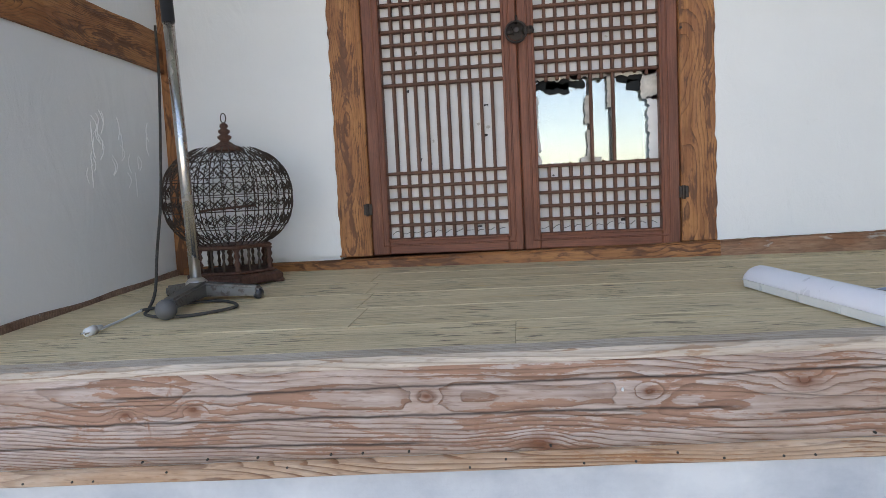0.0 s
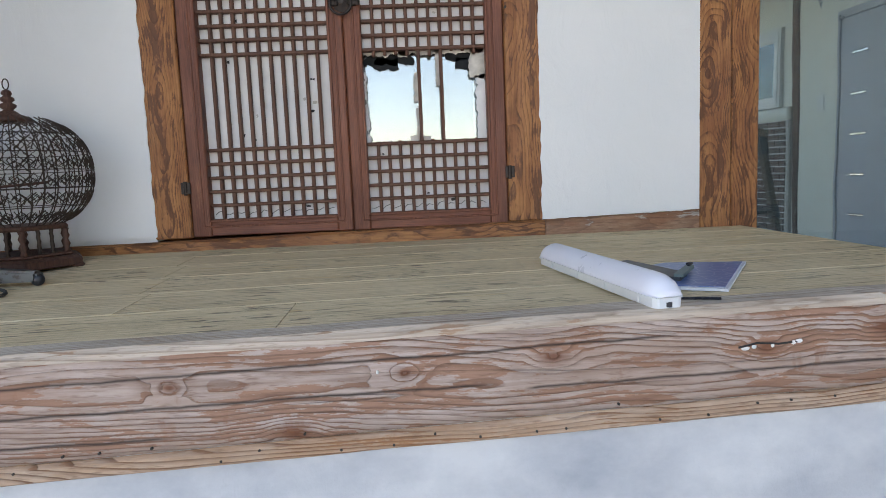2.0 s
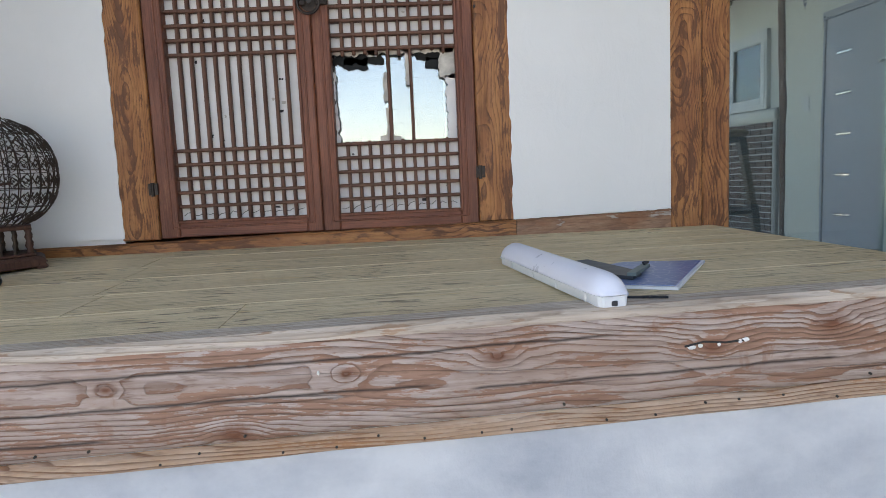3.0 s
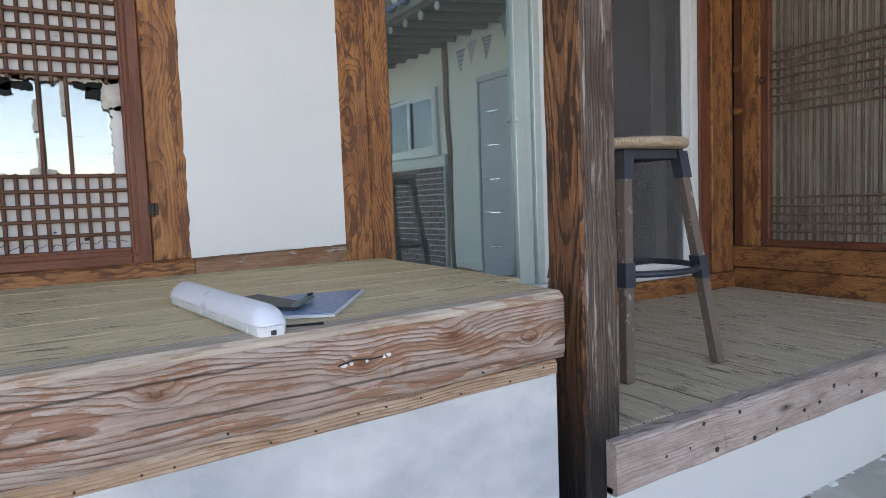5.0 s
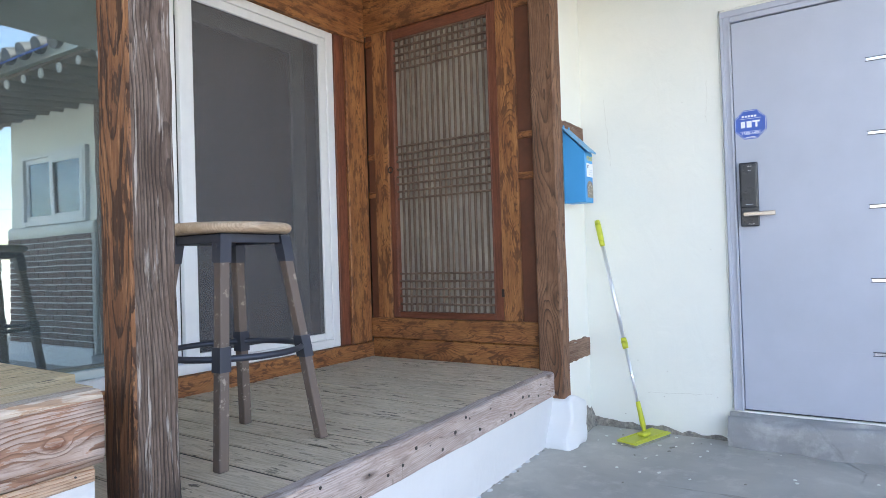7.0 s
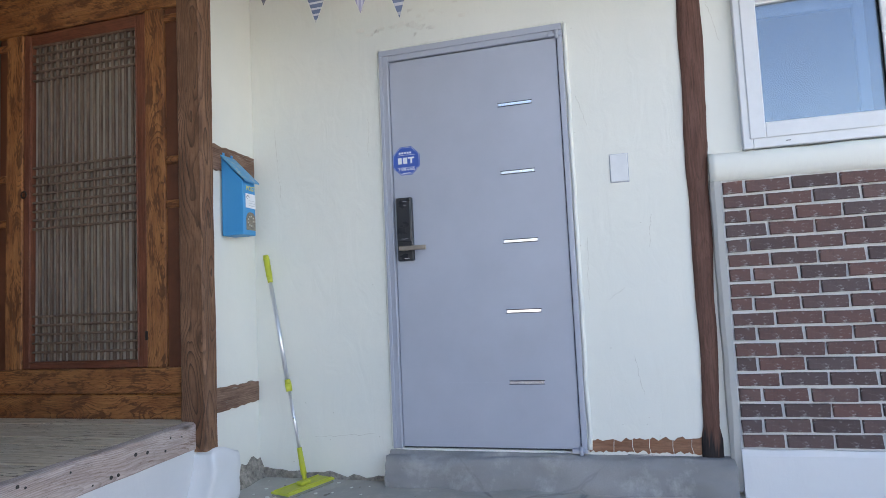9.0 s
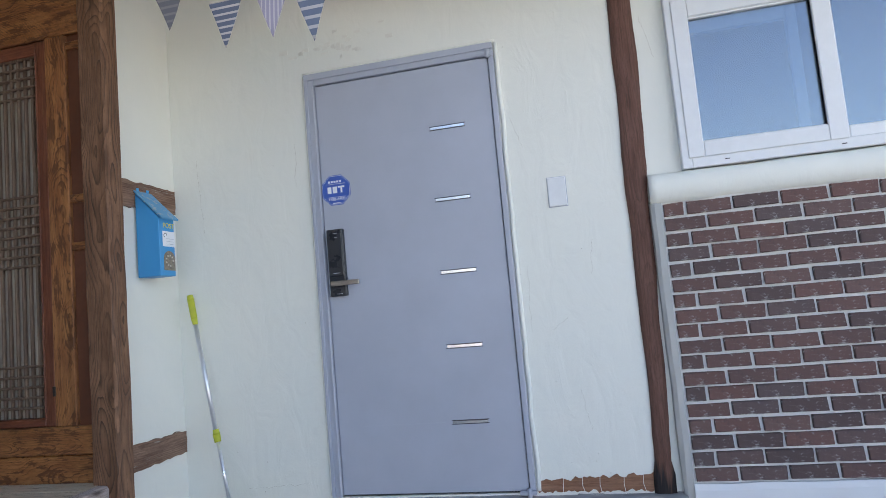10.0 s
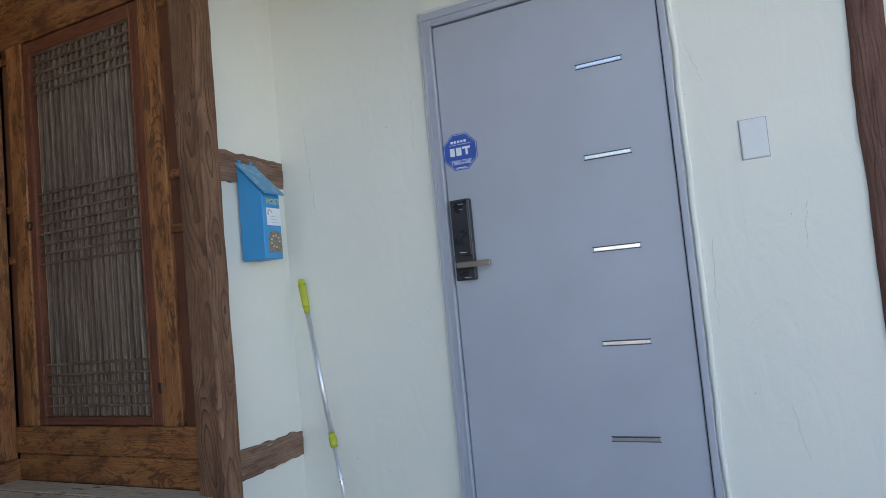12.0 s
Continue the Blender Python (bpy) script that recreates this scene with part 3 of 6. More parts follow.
def along_beam(profile, x0, x1, n=60, wob=0.0015):
    """A long timber: profile gives, for x, a ring of (y, z) points."""
    bm, rings = bmesh.new(), []
    for i in range(n + 1):
        x = x0 + (x1 - x0) * i / n
        rings.append([bm.verts.new((x, y + wob * noise.noise((x * 7, y * 30, z * 30)), z + wob * noise.noise((x * 5 + 9, y * 20, z * 20)))) for y, z in profile(x)])
    m = len(rings[0])
    for u, v in zip(rings, rings[1:]):
        for k in range(m):
            bm.faces.new((u[k], u[(k + 1) % m], v[(k + 1) % m], v[k]))
    bm.faces.new(rings[0][::-1]), bm.faces.new(rings[-1])
    return bm


def beam_low(x):
    return 0.510 + (x + 0.64) * 0.041


def beam_profile(x):
    t, b = deck_front(x) + 0.002, beam_low(x) + 0.034
    return [(1.258, t), (1.215, t - 0.001), (1.203, t - 0.005), (1.194, t - 0.014), (1.1905, t - 0.024), (1.19, t - 0.06), (1.1895, (t + b) / 2), (1.191, b + 0.02), (1.197, b + 0.002), (1.258, b)]


def batten_profile(x):
    b = beam_low(x)
    return [(1.262, b + 0.032), (1.204, b + 0.032), (1.1985, b + 0.026), (1.1985, b + 0.004), (1.206, b), (1.262, b)]


part("front_beam", along_beam(beam_profile, -1.0, 1.562), M_BEAM, deck, "thick weathered pine edge beam with knots and cracks", smooth=True)
part("beam_top", along_beam(lambda x: [(1.259, deck_front(x) + 0.004), (1.204, deck_front(x) + 0.0035), (1.1945, deck_front(x) - 0.004), (1.1905, deck_front(x) - 0.013), (1.2, deck_front(x) - 0.013), (1.259, deck_front(x) - 0.006)], -0.999, 1.561, 120, 0.0025), M_BEAM_TOP, deck, "worn pale top edge of the beam")
part("lower_batten", along_beam(batten_profile, -1.0, 1.545), M_BATTEN, deck, "pale lower strip of the edge beam with nail holes")
M_NAIL = plain("black_nail", (0.03, 0.025, 0.02), 0.6)
for i in range(34):
    x = -0.9 + i * 0.073 + rng.uniform(-0.02, 0.02)
    z = beam_low(x) + rng.choice([0.010, 0.022, 0.046])
    part("nail", rod(bmesh.new(), (x, 1.199 if z < beam_low(x) + 0.03 else 1.191, z), (x, 1.1965 if z < beam_low(x) + 0.03 else 1.187, z), 0.0022, sides=6), M_NAIL, deck)
M_WHITE_SPOT = plain("white_filler", (0.75, 0.74, 0.70), 0.8)
for x, z, w in ((1.056, 0.697, 0.007), (1.070, 0.699, 0.004), (1.10, 0.700, 0.003), (1.134, 0.703, 0.004), (1.143, 0.705, 0.006), (0.470, 0.69, 0.002)):
    bm = bmesh.new()
    bmesh.ops.create_icosphere(bm, subdivisions=2, radius=1.0)
    for v in bm.verts:
        v.co *= 1 + 0.3 * noise.noise(v.co * 2.1 + Vector((x * 9, 0, 0)))
        v.co = Vector((x + v.co.x * w, 1.189 + v.co.y * 0.002, z + v.co.z * 0.0035))
    part("filler_spot", bm, M_WHITE_SPOT, deck)
part("knot_hole", tube(bmesh.new(), [(1.045, 1.189, 0.699), (1.075, 1.1895, 0.705), (1.11, 1.1895, 0.702), (1.14, 1.189, 0.7045)], 0.0018), M_NAIL, deck)
solid("deck_base_1", boxes((-1.1, 1.548, 1.206, 1.34, 0.0, 0.62), (1.5, 1.548, 1.3, NORTH + 0.1, 0.0, 0.73)), M_LIME_BASE, "white plastered base wall under the deck", "wall", "structure")

# ---- post between the decks, on its stone ----


def rough_post(x0, x1, y0, y1, z0, z1, seed, n=46, chip=0.004):
    bm, rings = bmesh.new(), []
    cx, cy = (x0 + x1) / 2, (y0 + y1) / 2
    c = 0.010
    base = [(x0, y0 + c), (x0 + c * 0.5, y0 + c * 0.3), (x0 + c, y0), (x1 - c, y0), (x1, y0 + c), (x1, y1 - c), (x1 - c, y1), (x0 + c, y1), (x0, y1 - c)]
    for i in range(n + 1):
        z = z0 + (z1 - z0) * i / n
        ring = []
        for j, (x, y) in enumerate(base):
            w = chip * noise.noise((seed + j * 3.1, z * 6, 0)) + chip * 0.6 * noise.noise((seed + j * 5, z * 21, 2))
            d = Vector((x - cx, y - cy)).normalized()
            ring.append(bm.verts.new((x + d.x * w, y + d.y * w, z)))
        rings.append(ring)
    m = len(base)
    for u, v in zip(rings, rings[1:]):
        for k in range(m):
            f = bm.faces.new((u[k], u[(k + 1) % m], v[(k + 1) % m], v[k]))
            f.material_index = 0 if k in (0, 8) else 1
    bm.faces.new(rings[0][::-1]), bm.faces.new(rings[-1])
    return bm


post = thing("post", (1.70, 1.28, 0.0), "weathered house post, brown on one face, silver grey on the other, with a blackened foot, on a stone", "post", kind="structure")
part("shaft", rough_post(1.644, 1.752, 1.217, 1.352, 0.12, 3.02, 4.0), [M_POST_BROWN, M_POST_GREY], post)
bm = boxes((1.58, 1.90, 1.13, 1.42, -0.02, 0.125), bevel=0.03, seg=2)
bmesh.ops.subdivide_edges(bm, edges=bm.edges, cuts=2, use_grid_fill=True)
for v in bm.verts:
    v.co += Vector((noise.noise(v.co * 9), noise.noise(v.co * 9 + Vector((5, 0, 0))), 0.4 * noise.noise(v.co * 7))) * 0.014
part("foot_stone", bm, M_STEP, post, "grey foot stone", smooth=True)

# ---- low deck ----
LOW = 0.412


def low_front(x):
    return 1.183 + (x - 1.72) / 2.26 * 0.127


deck2 = thing("floor_2", (2.8, 1.3, 0.0), "low wooden deck of grey planks with a nail-scarred edge beam", "deck", kind="structure")
xs = [1.58]
while xs[-1] < 4.02:
    xs.append(min(4.06, xs[-1] + rng.choice([0.125, 0.14, 0.15, 0.135])))
for x0, x1 in zip(xs, xs[1:]):
    if x1 - x0 < 0.02:
        continue
    g, lift = 0.0035, rng.uniform(-0.002, 0.002)
    cut = [low_front((x0 + x1) / 2) + 0.055, GLAZE + 0.02]
    for y0, y1 in zip(cut, cut[1:]):
        if x1 < 1.80:
            y0 = 1.36
        bm = boxes((x0 + g, x1 - g, y0 + g, y1 - g, LOW - 0.035, LOW + lift))
        bmesh.ops.bevel(bm, geom=[e for e in bm.edges if all(v.co.z > LOW - 0.01 for v in e.verts)], offset=0.003, segments=2, affect="EDGES")
        part("plank", bm, M_DECK2, deck2)


# same dark strips darken the low deck's joints
for x in xs[2:-1]:
    part("joint_grime", boxes((x - 0.005, x + 0.005, low_front(x) + 0.057, GLAZE - 0.04, LOW - 0.02, LOW - 0.004)), M_JOINT, deck2, "dark strip filling the plank joint in place of its shade")


def low_profile(x):
    y, t, b = low_front(x), LOW + 0.001, 0.285
    return [(y + 0.053, t), (y + 0.014, t - 0.001), (y + 0.004, t - 0.006), (y, t - 0.016), (y, (t + b) / 2), (y + 0.001, b + 0.006), (y + 0.006, b), (y + 0.053, b)]


part("front_beam", along_beam(low_profile, 1.70, 3.985, wob=0.004), M_BEAM2, deck2, "grey weathered edge beam with nail scars")
for i in range(26):
    x = 1.85 + i * 0.082 + rng.uniform(-0.03, 0.03)
    z = rng.choice([0.31, 0.335, 0.36, 0.385]) + rng.uniform(-0.01, 0.01)
    y = low_front(x)
    part("nail_scar", rod(bmesh.new(), (x, y + 0.01, z), (x, y - 0.0015, z - rng.uniform(0, 0.004)), rng.uniform(0.004, 0.009), sides=7), M_NAIL, deck2)
bm = bmesh.new()
hexa(bm, [(1.70, low_front(1.7) + 0.07, -0.02), (4.06, 1.39, -0.02), (4.06, 1.5, -0.02), (1.70, 1.5, -0.02), (1.70, low_front(1.7) + 0.016, 0.30), (4.06, 1.325, 0.30), (4.06, 1.5, 0.30), (1.70, 1.5, 0.30)])
solid("deck_base_2", bm, M_WHITE, "white plastered plinth under the low deck", "wall", "structure")
bm = boxes((4.0, 4.225, 1.225, 1.40, -0.02, 0.27), bevel=0.012)
bmesh.ops.subdivide_edges(bm, edges=bm.edges, cuts=6, use_grid_fill=True)
for v in bm.verts:
    low = max(0.0, 0.27 - v.co.z)
    v.co += Vector((noise.noise(v.co * 9), noise.noise(v.co * 9 + Vector((5, 0, 0))), noise.noise(v.co * 7))) * 0.022
    v.co.y += 0.10 * low * (0.6 + noise.noise((v.co.x * 8, v.co.z * 8, 3)))
    v.co.z -= max(0.0, v.co.x - 4.10) * 0.35 * max(0.0, v.co.z) / 0.27
solid("plinth_stone", bm, M_WHITE, "whitewashed foot stone under the corner post", "stone", "structure", smooth=True)
bm = bmesh.new()
n = 14
low = [(4.30 + 0.29 * i / n, 0.0) for i in range(n + 1)]
rim = [bm.verts.new((x, 1.348 - 0.05 - 0.03 * noise.noise((x * 9, 0, 0)), -0.005)) for x, _ in low]
top = [bm.verts.new((x, 1.342, 0.10 + 0.07 * noise.noise((x * 11, 3, 0)))) for x, _ in low]
for i in range(n):
    bm.faces.new((rim[i], rim[i + 1], top[i + 1], top[i]))
M_SOIL = plain("crumbled_dark_mortar", (0.27, 0.245, 0.21), 0.95, vary=0.5, scale=40, bump=0.8)
solid("crumbled_corner", bm, M_SOIL, "dark crumbled mortar in the wall corner", "rubble", "structure")

dirt = thing("plinth_dirt", (2.8, 1.25, 0.0), "crumbled dark grit along the foot of the plinth", "grit", kind="structure")
for i in range(60):
    x = 1.85 + 2.15 * i / 59 + rng.uniform(-0.02, 0.02)
    y = low_front(x) + 0.068 + rng.uniform(-0.02, 0.012)
    r_ = rng.uniform(0.004, 0.014)
    bm = bmesh.new()
    bmesh.ops.create_icosphere(bm, subdivisions=1, radius=r_)
    for v in bm.verts:
        v.co = Vector((x + v.co.x * 1.8, y + v.co.y, max(-0.003, v.co.z * 0.5))) + Vector((rng.uniform(-1, 1), rng.uniform(-1, 1), 0)) * r_ * 0.3
    part("grit_crumb", bm, M_SOIL if i % 3 == 0 else M_WHITE, dirt)

# ---- timber of the north wall ----
timber = thing("trim_1", (0.3, NORTH, 0.8), "flame-charred amber timber posts and sill round the papered door", "timber frame", kind="structure")
part("door_post", boxes((-0.319, -0.199, NORTH - 0.012, NORTH + 0.16, 0.822, 2.55), bevel=0.004), M_AMBER_Z, timber)
part("door_post", boxes((0.847, 0.963, NORTH - 0.012, NORTH + 0.16, 0.832, 2.55), bevel=0.004), M_AMBER_Z, timber)
part("lintel", boxes((-0.199, 0.847, NORTH - 0.010, NORTH + 0.16, 2.405, 2.55), bevel=0.004), M_AMBER_X, timber)
bm = along_beam(lambda x: [(NORTH + 0.17, 0.76), (NORTH - 0.022, 0.76), (NORTH - 0.022, 0.81 + 0.014 * x), (NORTH - 0.014, 0.819 + 0.014 * x), (NORTH + 0.17, 0.8195 + 0.014 * x)], WEST + 0.03, 0.965, 30, 0.002)
part("sill_beam", bm, M_AMBER_X, timber)
bm = along_beam(lambda x: [(NORTH + 0.17, 0.76), (NORTH - 0.020, 0.76), (NORTH - 0.020, 0.812 + 0.014 * x), (NORTH - 0.012, 0.8205 + 0.014 * x), (NORTH + 0.17, 0.821 + 0.014 * x)], 0.967, 1.488, 20, 0.003)
part("sill_beam", bm, M_PALE_SILL, timber, "faded pale sill board with plaster smears")
part("corner_post", boxes((WEST - 0.01, -0.884, NORTH - 0.014, NORTH + 0.1, 0.775, 2.95), bevel=0.004), M_AMBER_Z, timber)
part("wall_post", boxes((1.487, 1.597, NORTH - 0.016, NORTH + 0.17, 0.765, 2.95), bevel=0.004), M_AMBER_Z, timber)
part("wall_post", boxes((1.599, 1.692, NORTH - 0.012, NORTH + 0.17, 0.42, 2.95), bevel=0.004), M_AMBER_Z, timber)
bm = along_beam(lambda y: [(WEST + 0.013, 1.505), (WEST - 0.05, 1.505), (WEST - 0.05, 1.64), (WEST + 0.013, 1.64)], 1.22, NORTH, 24, 0.006)
for v in bm.verts:
    v.co.x, v.co.y = v.co.y, v.co.x
part("wall_beam", bm, M_AMBER_Y, timber, "level amber beam let into the side wall")
bm = along_beam(lambda y: [(WEST + 0.009, 0.72), (WEST - 0.03, 0.72), (WEST - 0.03, deck_z(-0.9, y) + 0.022), (WEST + 0.009, deck_z(-0.9, y) + 0.016)], 1.35, NORTH, 30, 0.008)
for v in bm.verts:
    v.co.x, v.co.y = v.co.y, v.co.x
part("wall_foot_board", bm, M_STRIP, timber, "rough faded board along the foot of the side wall")
M_SCRATCH = plain("scratched_bare_plaster", (0.86, 0.87, 0.87), 0.8, vary=0.04)
marks = thing("scratch_marks", (WEST, 2.05, 1.2), "pale scratched scribbles on the white wall", "scratches", kind="structure")
for i in range(26):
    y, z = 2.05 + rng.uniform(-0.17, 0.17), 1.20 + rng.uniform(-0.10, 0.10)
    bend, tall = rng.uniform(-0.015, 0.03), rng.uniform(0.03, 0.08)
    part("scratch", tube(bmesh.new(), [(WEST + 0.0005, y + bend * math.sin(k * 0.8), z + tall * (k / 4 - 0.5)) for k in range(5)], 0.0012, 4), M_SCRATCH, marks)

# ---- papered lattice door ----
M_PAPER = plain("white_window_paper", (0.70, 0.69, 0.68), 0.9, vary=0.07, scale=14, bump=0.2)
M_TORN = plain("dirty_torn_paper", (0.50, 0.47, 0.42), 0.95, vary=0.3, scale=25)
M_BLACK = plain("black_cloth_and_crease_shade", (0.012, 0.014, 0.015), 0.9)
M_IRON = worn("dark_wrought_iron", (0.035, 0.028, 0.025), (0.10, 0.05, 0.03), 0.6, 0.5, 0.6)
door1 = thing("door_1", (0.33, NORTH, 0.83), "double lattice door of red-brown wood with torn white paper", "lattice door", kind="structure")
TOP1 = 2.35
PITCH = 0.0451
for side, (a, b, s0, s1) in enumerate(((-0.136, 0.278, -0.198, 0.329), (0.386, 0.786, 0.331, 0.846))):
    leaf = part("leaf", boxes((s0, a, NORTH - 0.004, NORTH + 0.04, 0.824, 2.403), (b, s1, NORTH - 0.004, NORTH + 0.04, 0.824, 2.403), bevel=0.004), M_RED_Z, door1)
    part("rail", boxes((a, b, NORTH - 0.003, NORTH + 0.038, 0.826, 0.880), (a, b, NORTH - 0.003, NORTH + 0.038, TOP1, 2.402), bevel=0.003), M_RED_X, leaf)
    for inset, w, dy in ((0.0, 0.009, 0.010), (0.020, 0.007, 0.006)):
        bead = boxes((a - inset - w, a - inset, NORTH - dy, NORTH, 0.88 - inset - w, TOP1 + 0.02), (b + inset, b + inset + w, NORTH - dy, NORTH, 0.88 - inset - w, TOP1 + 0.02), (a - inset, b + inset, NORTH - dy, NORTH, 0.88 - inset - w, 0.88 - inset), bevel=0.002)
        part("bead_moulding", bead, M_RED_Z, leaf)
    levels = [0.88 + PITCH * k for k in range(1, 6)] + [1.408 + PITCH * k for k in range(9)] + [TOP1 - 0.225 + PITCH * k for k in range(5)]
    for i in range(1, 11):
        x = a + (b - a) * i / 11
        spans = [(0.88, TOP1)]
        if side and i not in (5, 7):
            spans = [(0.88, 1.105 + rng.uniform(0.002, 0.012)), (1.400 - rng.uniform(0, 0.02), TOP1)]
        for z0, z1 in spans:
            part("lattice_bar", boxes((x - 0.0055, x + 0.0055, NORTH + 0.010, NORTH + 0.030, z0, z1), bevel=0.0025), M_BAR, leaf)
    for z in levels:
        part("lattice_bar", boxes((a, b, NORTH + 0.007, NORTH + 0.029, z - 0.0055, z + 0.0055), bevel=0.0025), M_BAR, leaf)


def torn(x0, x1, z0, z1, y, jag, mat, seed, leaf, label=""):
    return ragged_sheet("paper", [(x0, y, z0), (x1, y, z0), (x1, y, z1), (x0, y, z1)], (0, 0.0006, 0), mat, jag, 0.008, leaf, seed, label)


PY = NORTH + 0.031
torn(-0.14, 0.282, 0.87, 2.36, PY, 0.0, M_PAPER, 1, door1, "white paper behind the lattice")
torn(0.382, 0.79, 0.87, 1.108, PY, 0.006, M_PAPER, 2, door1, "torn white paper")
torn(0.382, 0.79, 1.405, 2.36, PY, 0.004, M_PAPER, 3, door1, "torn white paper")
for i, (x0, x1, z0, z1, m) in enumerate(((0.384, 0.397, 1.10, 1.20, M_PAPER), (0.386, 0.393, 1.2, 1.34, M_PAPER), (0.555, 0.568, 1.10, 1.22, M_TORN), (0.53, 0.60, 1.10, 1.128, M_TORN), (0.548, 0.566, 1.24, 1.33, M_TORN), (0.622, 0.640, 1.29, 1.41, M_TORN), (0.735, 0.789, 1.31, 1.41, M_TORN), (0.755, 0.789, 1.10, 1.32, M_PAPER), (0.43, 0.47, 1.10, 1.118, M_PAPER), (0.5, 0.53, 1.385, 1.41, M_TORN), (0.386, 0.78, 1.392, 1.41, M_TORN))):
    torn(x0, x1, z0, z1, PY + 0.0015, 0.007, m, 20 + i, door1)
for i, (x0, x1, z0, z1) in enumerate(((0.39, 0.55, 1.365, 1.40), (0.42, 0.50, 1.35, 1.385), (0.66, 0.75, 1.372, 1.40), (0.69, 0.735, 1.345, 1.38))):
    torn(x0, x1, z0, z1, PY + 0.02, 0.008, M_BLACK, 40 + i, door1, "black cloth scrap")
# dark patches on the unbroken paper stand in for holes
for i in range(30):
    left = i % 5 < 3
    x, z = (rng.uniform(-0.13, 0.27) if left else rng.uniform(0.39, 0.78)), rng.choice([rng.uniform(0.885, 1.1), rng.uniform(1.42, 1.75), rng.uniform(1.1, 1.4) if left else rng.uniform(0.885, 1.1)])
    w, h = rng.uniform(0.005, 0.016), rng.uniform(0.003, 0.010)
    torn(x, x + w, z, z + h, PY - 0.0012, 0.004, M_BLACK if i % 3 else M_TORN, 60 + i, door1, "dark patch laid on the paper as a hole")
# black threads draw the shade of creases along the paper's foot
for i in range(22):
    x = -0.13 + (i % 11) * 0.037 if i < 11 else 0.39 + (i % 11) * 0.036
    part("paper_crease", tube(bmesh.new(), [(x, PY - 0.001, 0.888 + rng.uniform(0, 0.01)), (x + 0.012, PY - 0.002, 0.893 + rng.uniform(0, 0.012)), (x + 0.026, PY - 0.001, 0.896 + rng.uniform(0, 0.012))], 0.0014, 4), M_BLACK, door1)
pane = part("pane", boxes((0.36, 0.81, NORTH + 0.058, NORTH + 0.062, 0.86, 2.37)), M_GLASS3, door1, "clear glass pane behind the torn paper")
pane.visible_shadow = False
part("inner_frame", boxes((0.748, 0.80, NORTH + 0.066, NORTH + 0.085, 0.86, 2.3)), M_PVC, door1, "white inner window stile")
ring = thing("door_ring", (0.328, NORTH, 1.553), "dark wrought-iron ring pull with a rosette on the door", "door ring")
plate = part("rosette", lathe(bmesh.new(), [(0.030, 0.0), (0.030, 0.003), (0.020, 0.006), (0.008, 0.012), (0.008, 0.016)], (0, 0, 0), 16), M_IRON, ring)
plate.data.transform(Matrix.Translation((0.330, NORTH - 0.004, 1.555)) @ Matrix.Rotation(radians(90), 4, "X"))
bm = tube(bmesh.new(), [(0.328 + 0.034 * math.cos(k * math.pi / 12), NORTH - 0.024, 1.548 + 0.034 * math.sin(k * math.pi / 12)) for k in range(24)], 0.0042, 8, True)
part("ring", bm, M_IRON, ring, smooth=True)
for dx in (-0.022, 0.032, 0.045):
    part("stud", lathe(bmesh.new(), [(0.011, 1.543), (0.013, 1.553), (0.008, 1.566)], (0.33 + dx, NORTH - 0.012, 0), 8), M_IRON, ring)
part("staple", boxes((0.327, 0.333, NORTH - 0.03, NORTH - 0.004, 1.578, 1.602), bevel=0.002), M_IRON, ring)
for x, z in ((-0.207, 0.985), (0.853, 0.995)):
    hinge = part("hinge", rod(bmesh.new(), (x, NORTH - 0.016, z - 0.022), (x, NORTH - 0.016, z + 0.022), 0.006), M_IRON, door1, "small black iron hinge")
    part("leaf_plate", boxes((x - 0.014, x + 0.016, NORTH - 0.0165, NORTH - 0.012, z - 0.018, z + 0.02), bevel=0.001), M_IRON, hinge)
part("pin", rod(bmesh.new(), (0.853, NORTH - 0.02, 1.522), (0.853, NORTH + 0.01, 1.522), 0.004), M_IRON, door1, "small dark pin")

# ---- sliding window over the low deck ----
win1 = thing("window_1", (2.7, GLAZE, 0.51), "white sliding window with reflective tinted glass and an insect screen", "sliding window", kind="structure")
G = GLAZE
part("window_frame", boxes((1.695, 3.775, G - 0.005, G + 0.12, 0.508, 0.56), (1.695, 3.775, G - 0.005, G + 0.12, 2.40, 2.45), (3.715, 3.775, G - 0.007, G + 0.12, 0.51, 2.448), (1.695, 1.73, G - 0.003, G + 0.12, 0.51, 2.448), bevel=0.004), M_PVC, win1)
M_ALU = plain("pale_green_grey_aluminium", (0.50, 0.58, 0.57), 0.35, 0.3, vary=0.04)
sash = part("sash", boxes((2.515, 2.575, G + 0.03, G + 0.07, 0.56, 2.40), (1.73, 2.515, G + 0.032, G + 0.068, 0.56, 0.60), (1.73, 2.515, G + 0.032, G + 0.068, 2.35, 2.40), bevel=0.003), M_ALU, win1, "pale aluminium sash")
bm = boxes((-0.395, 0.395, -0.003, 0.003, 0.58, 2.38))
bmesh.ops.transform(bm, matrix=Matrix.Translation((2.125, G + 0.049, 0)) @ Matrix.Rotation(radians(1.6), 4, "Z"), verts=bm.verts)
g1 = part("pane", bm, M_GLASS, sash, "reflective tinted glass")
part("sash_guide", boxes((2.577, 2.62, G + 0.045, G + 0.09, 0.56, 2.40), (2.622, 2.665, G + 0.02, G + 0.06, 0.56, 2.40), bevel=0.003), M_ALU, win1)
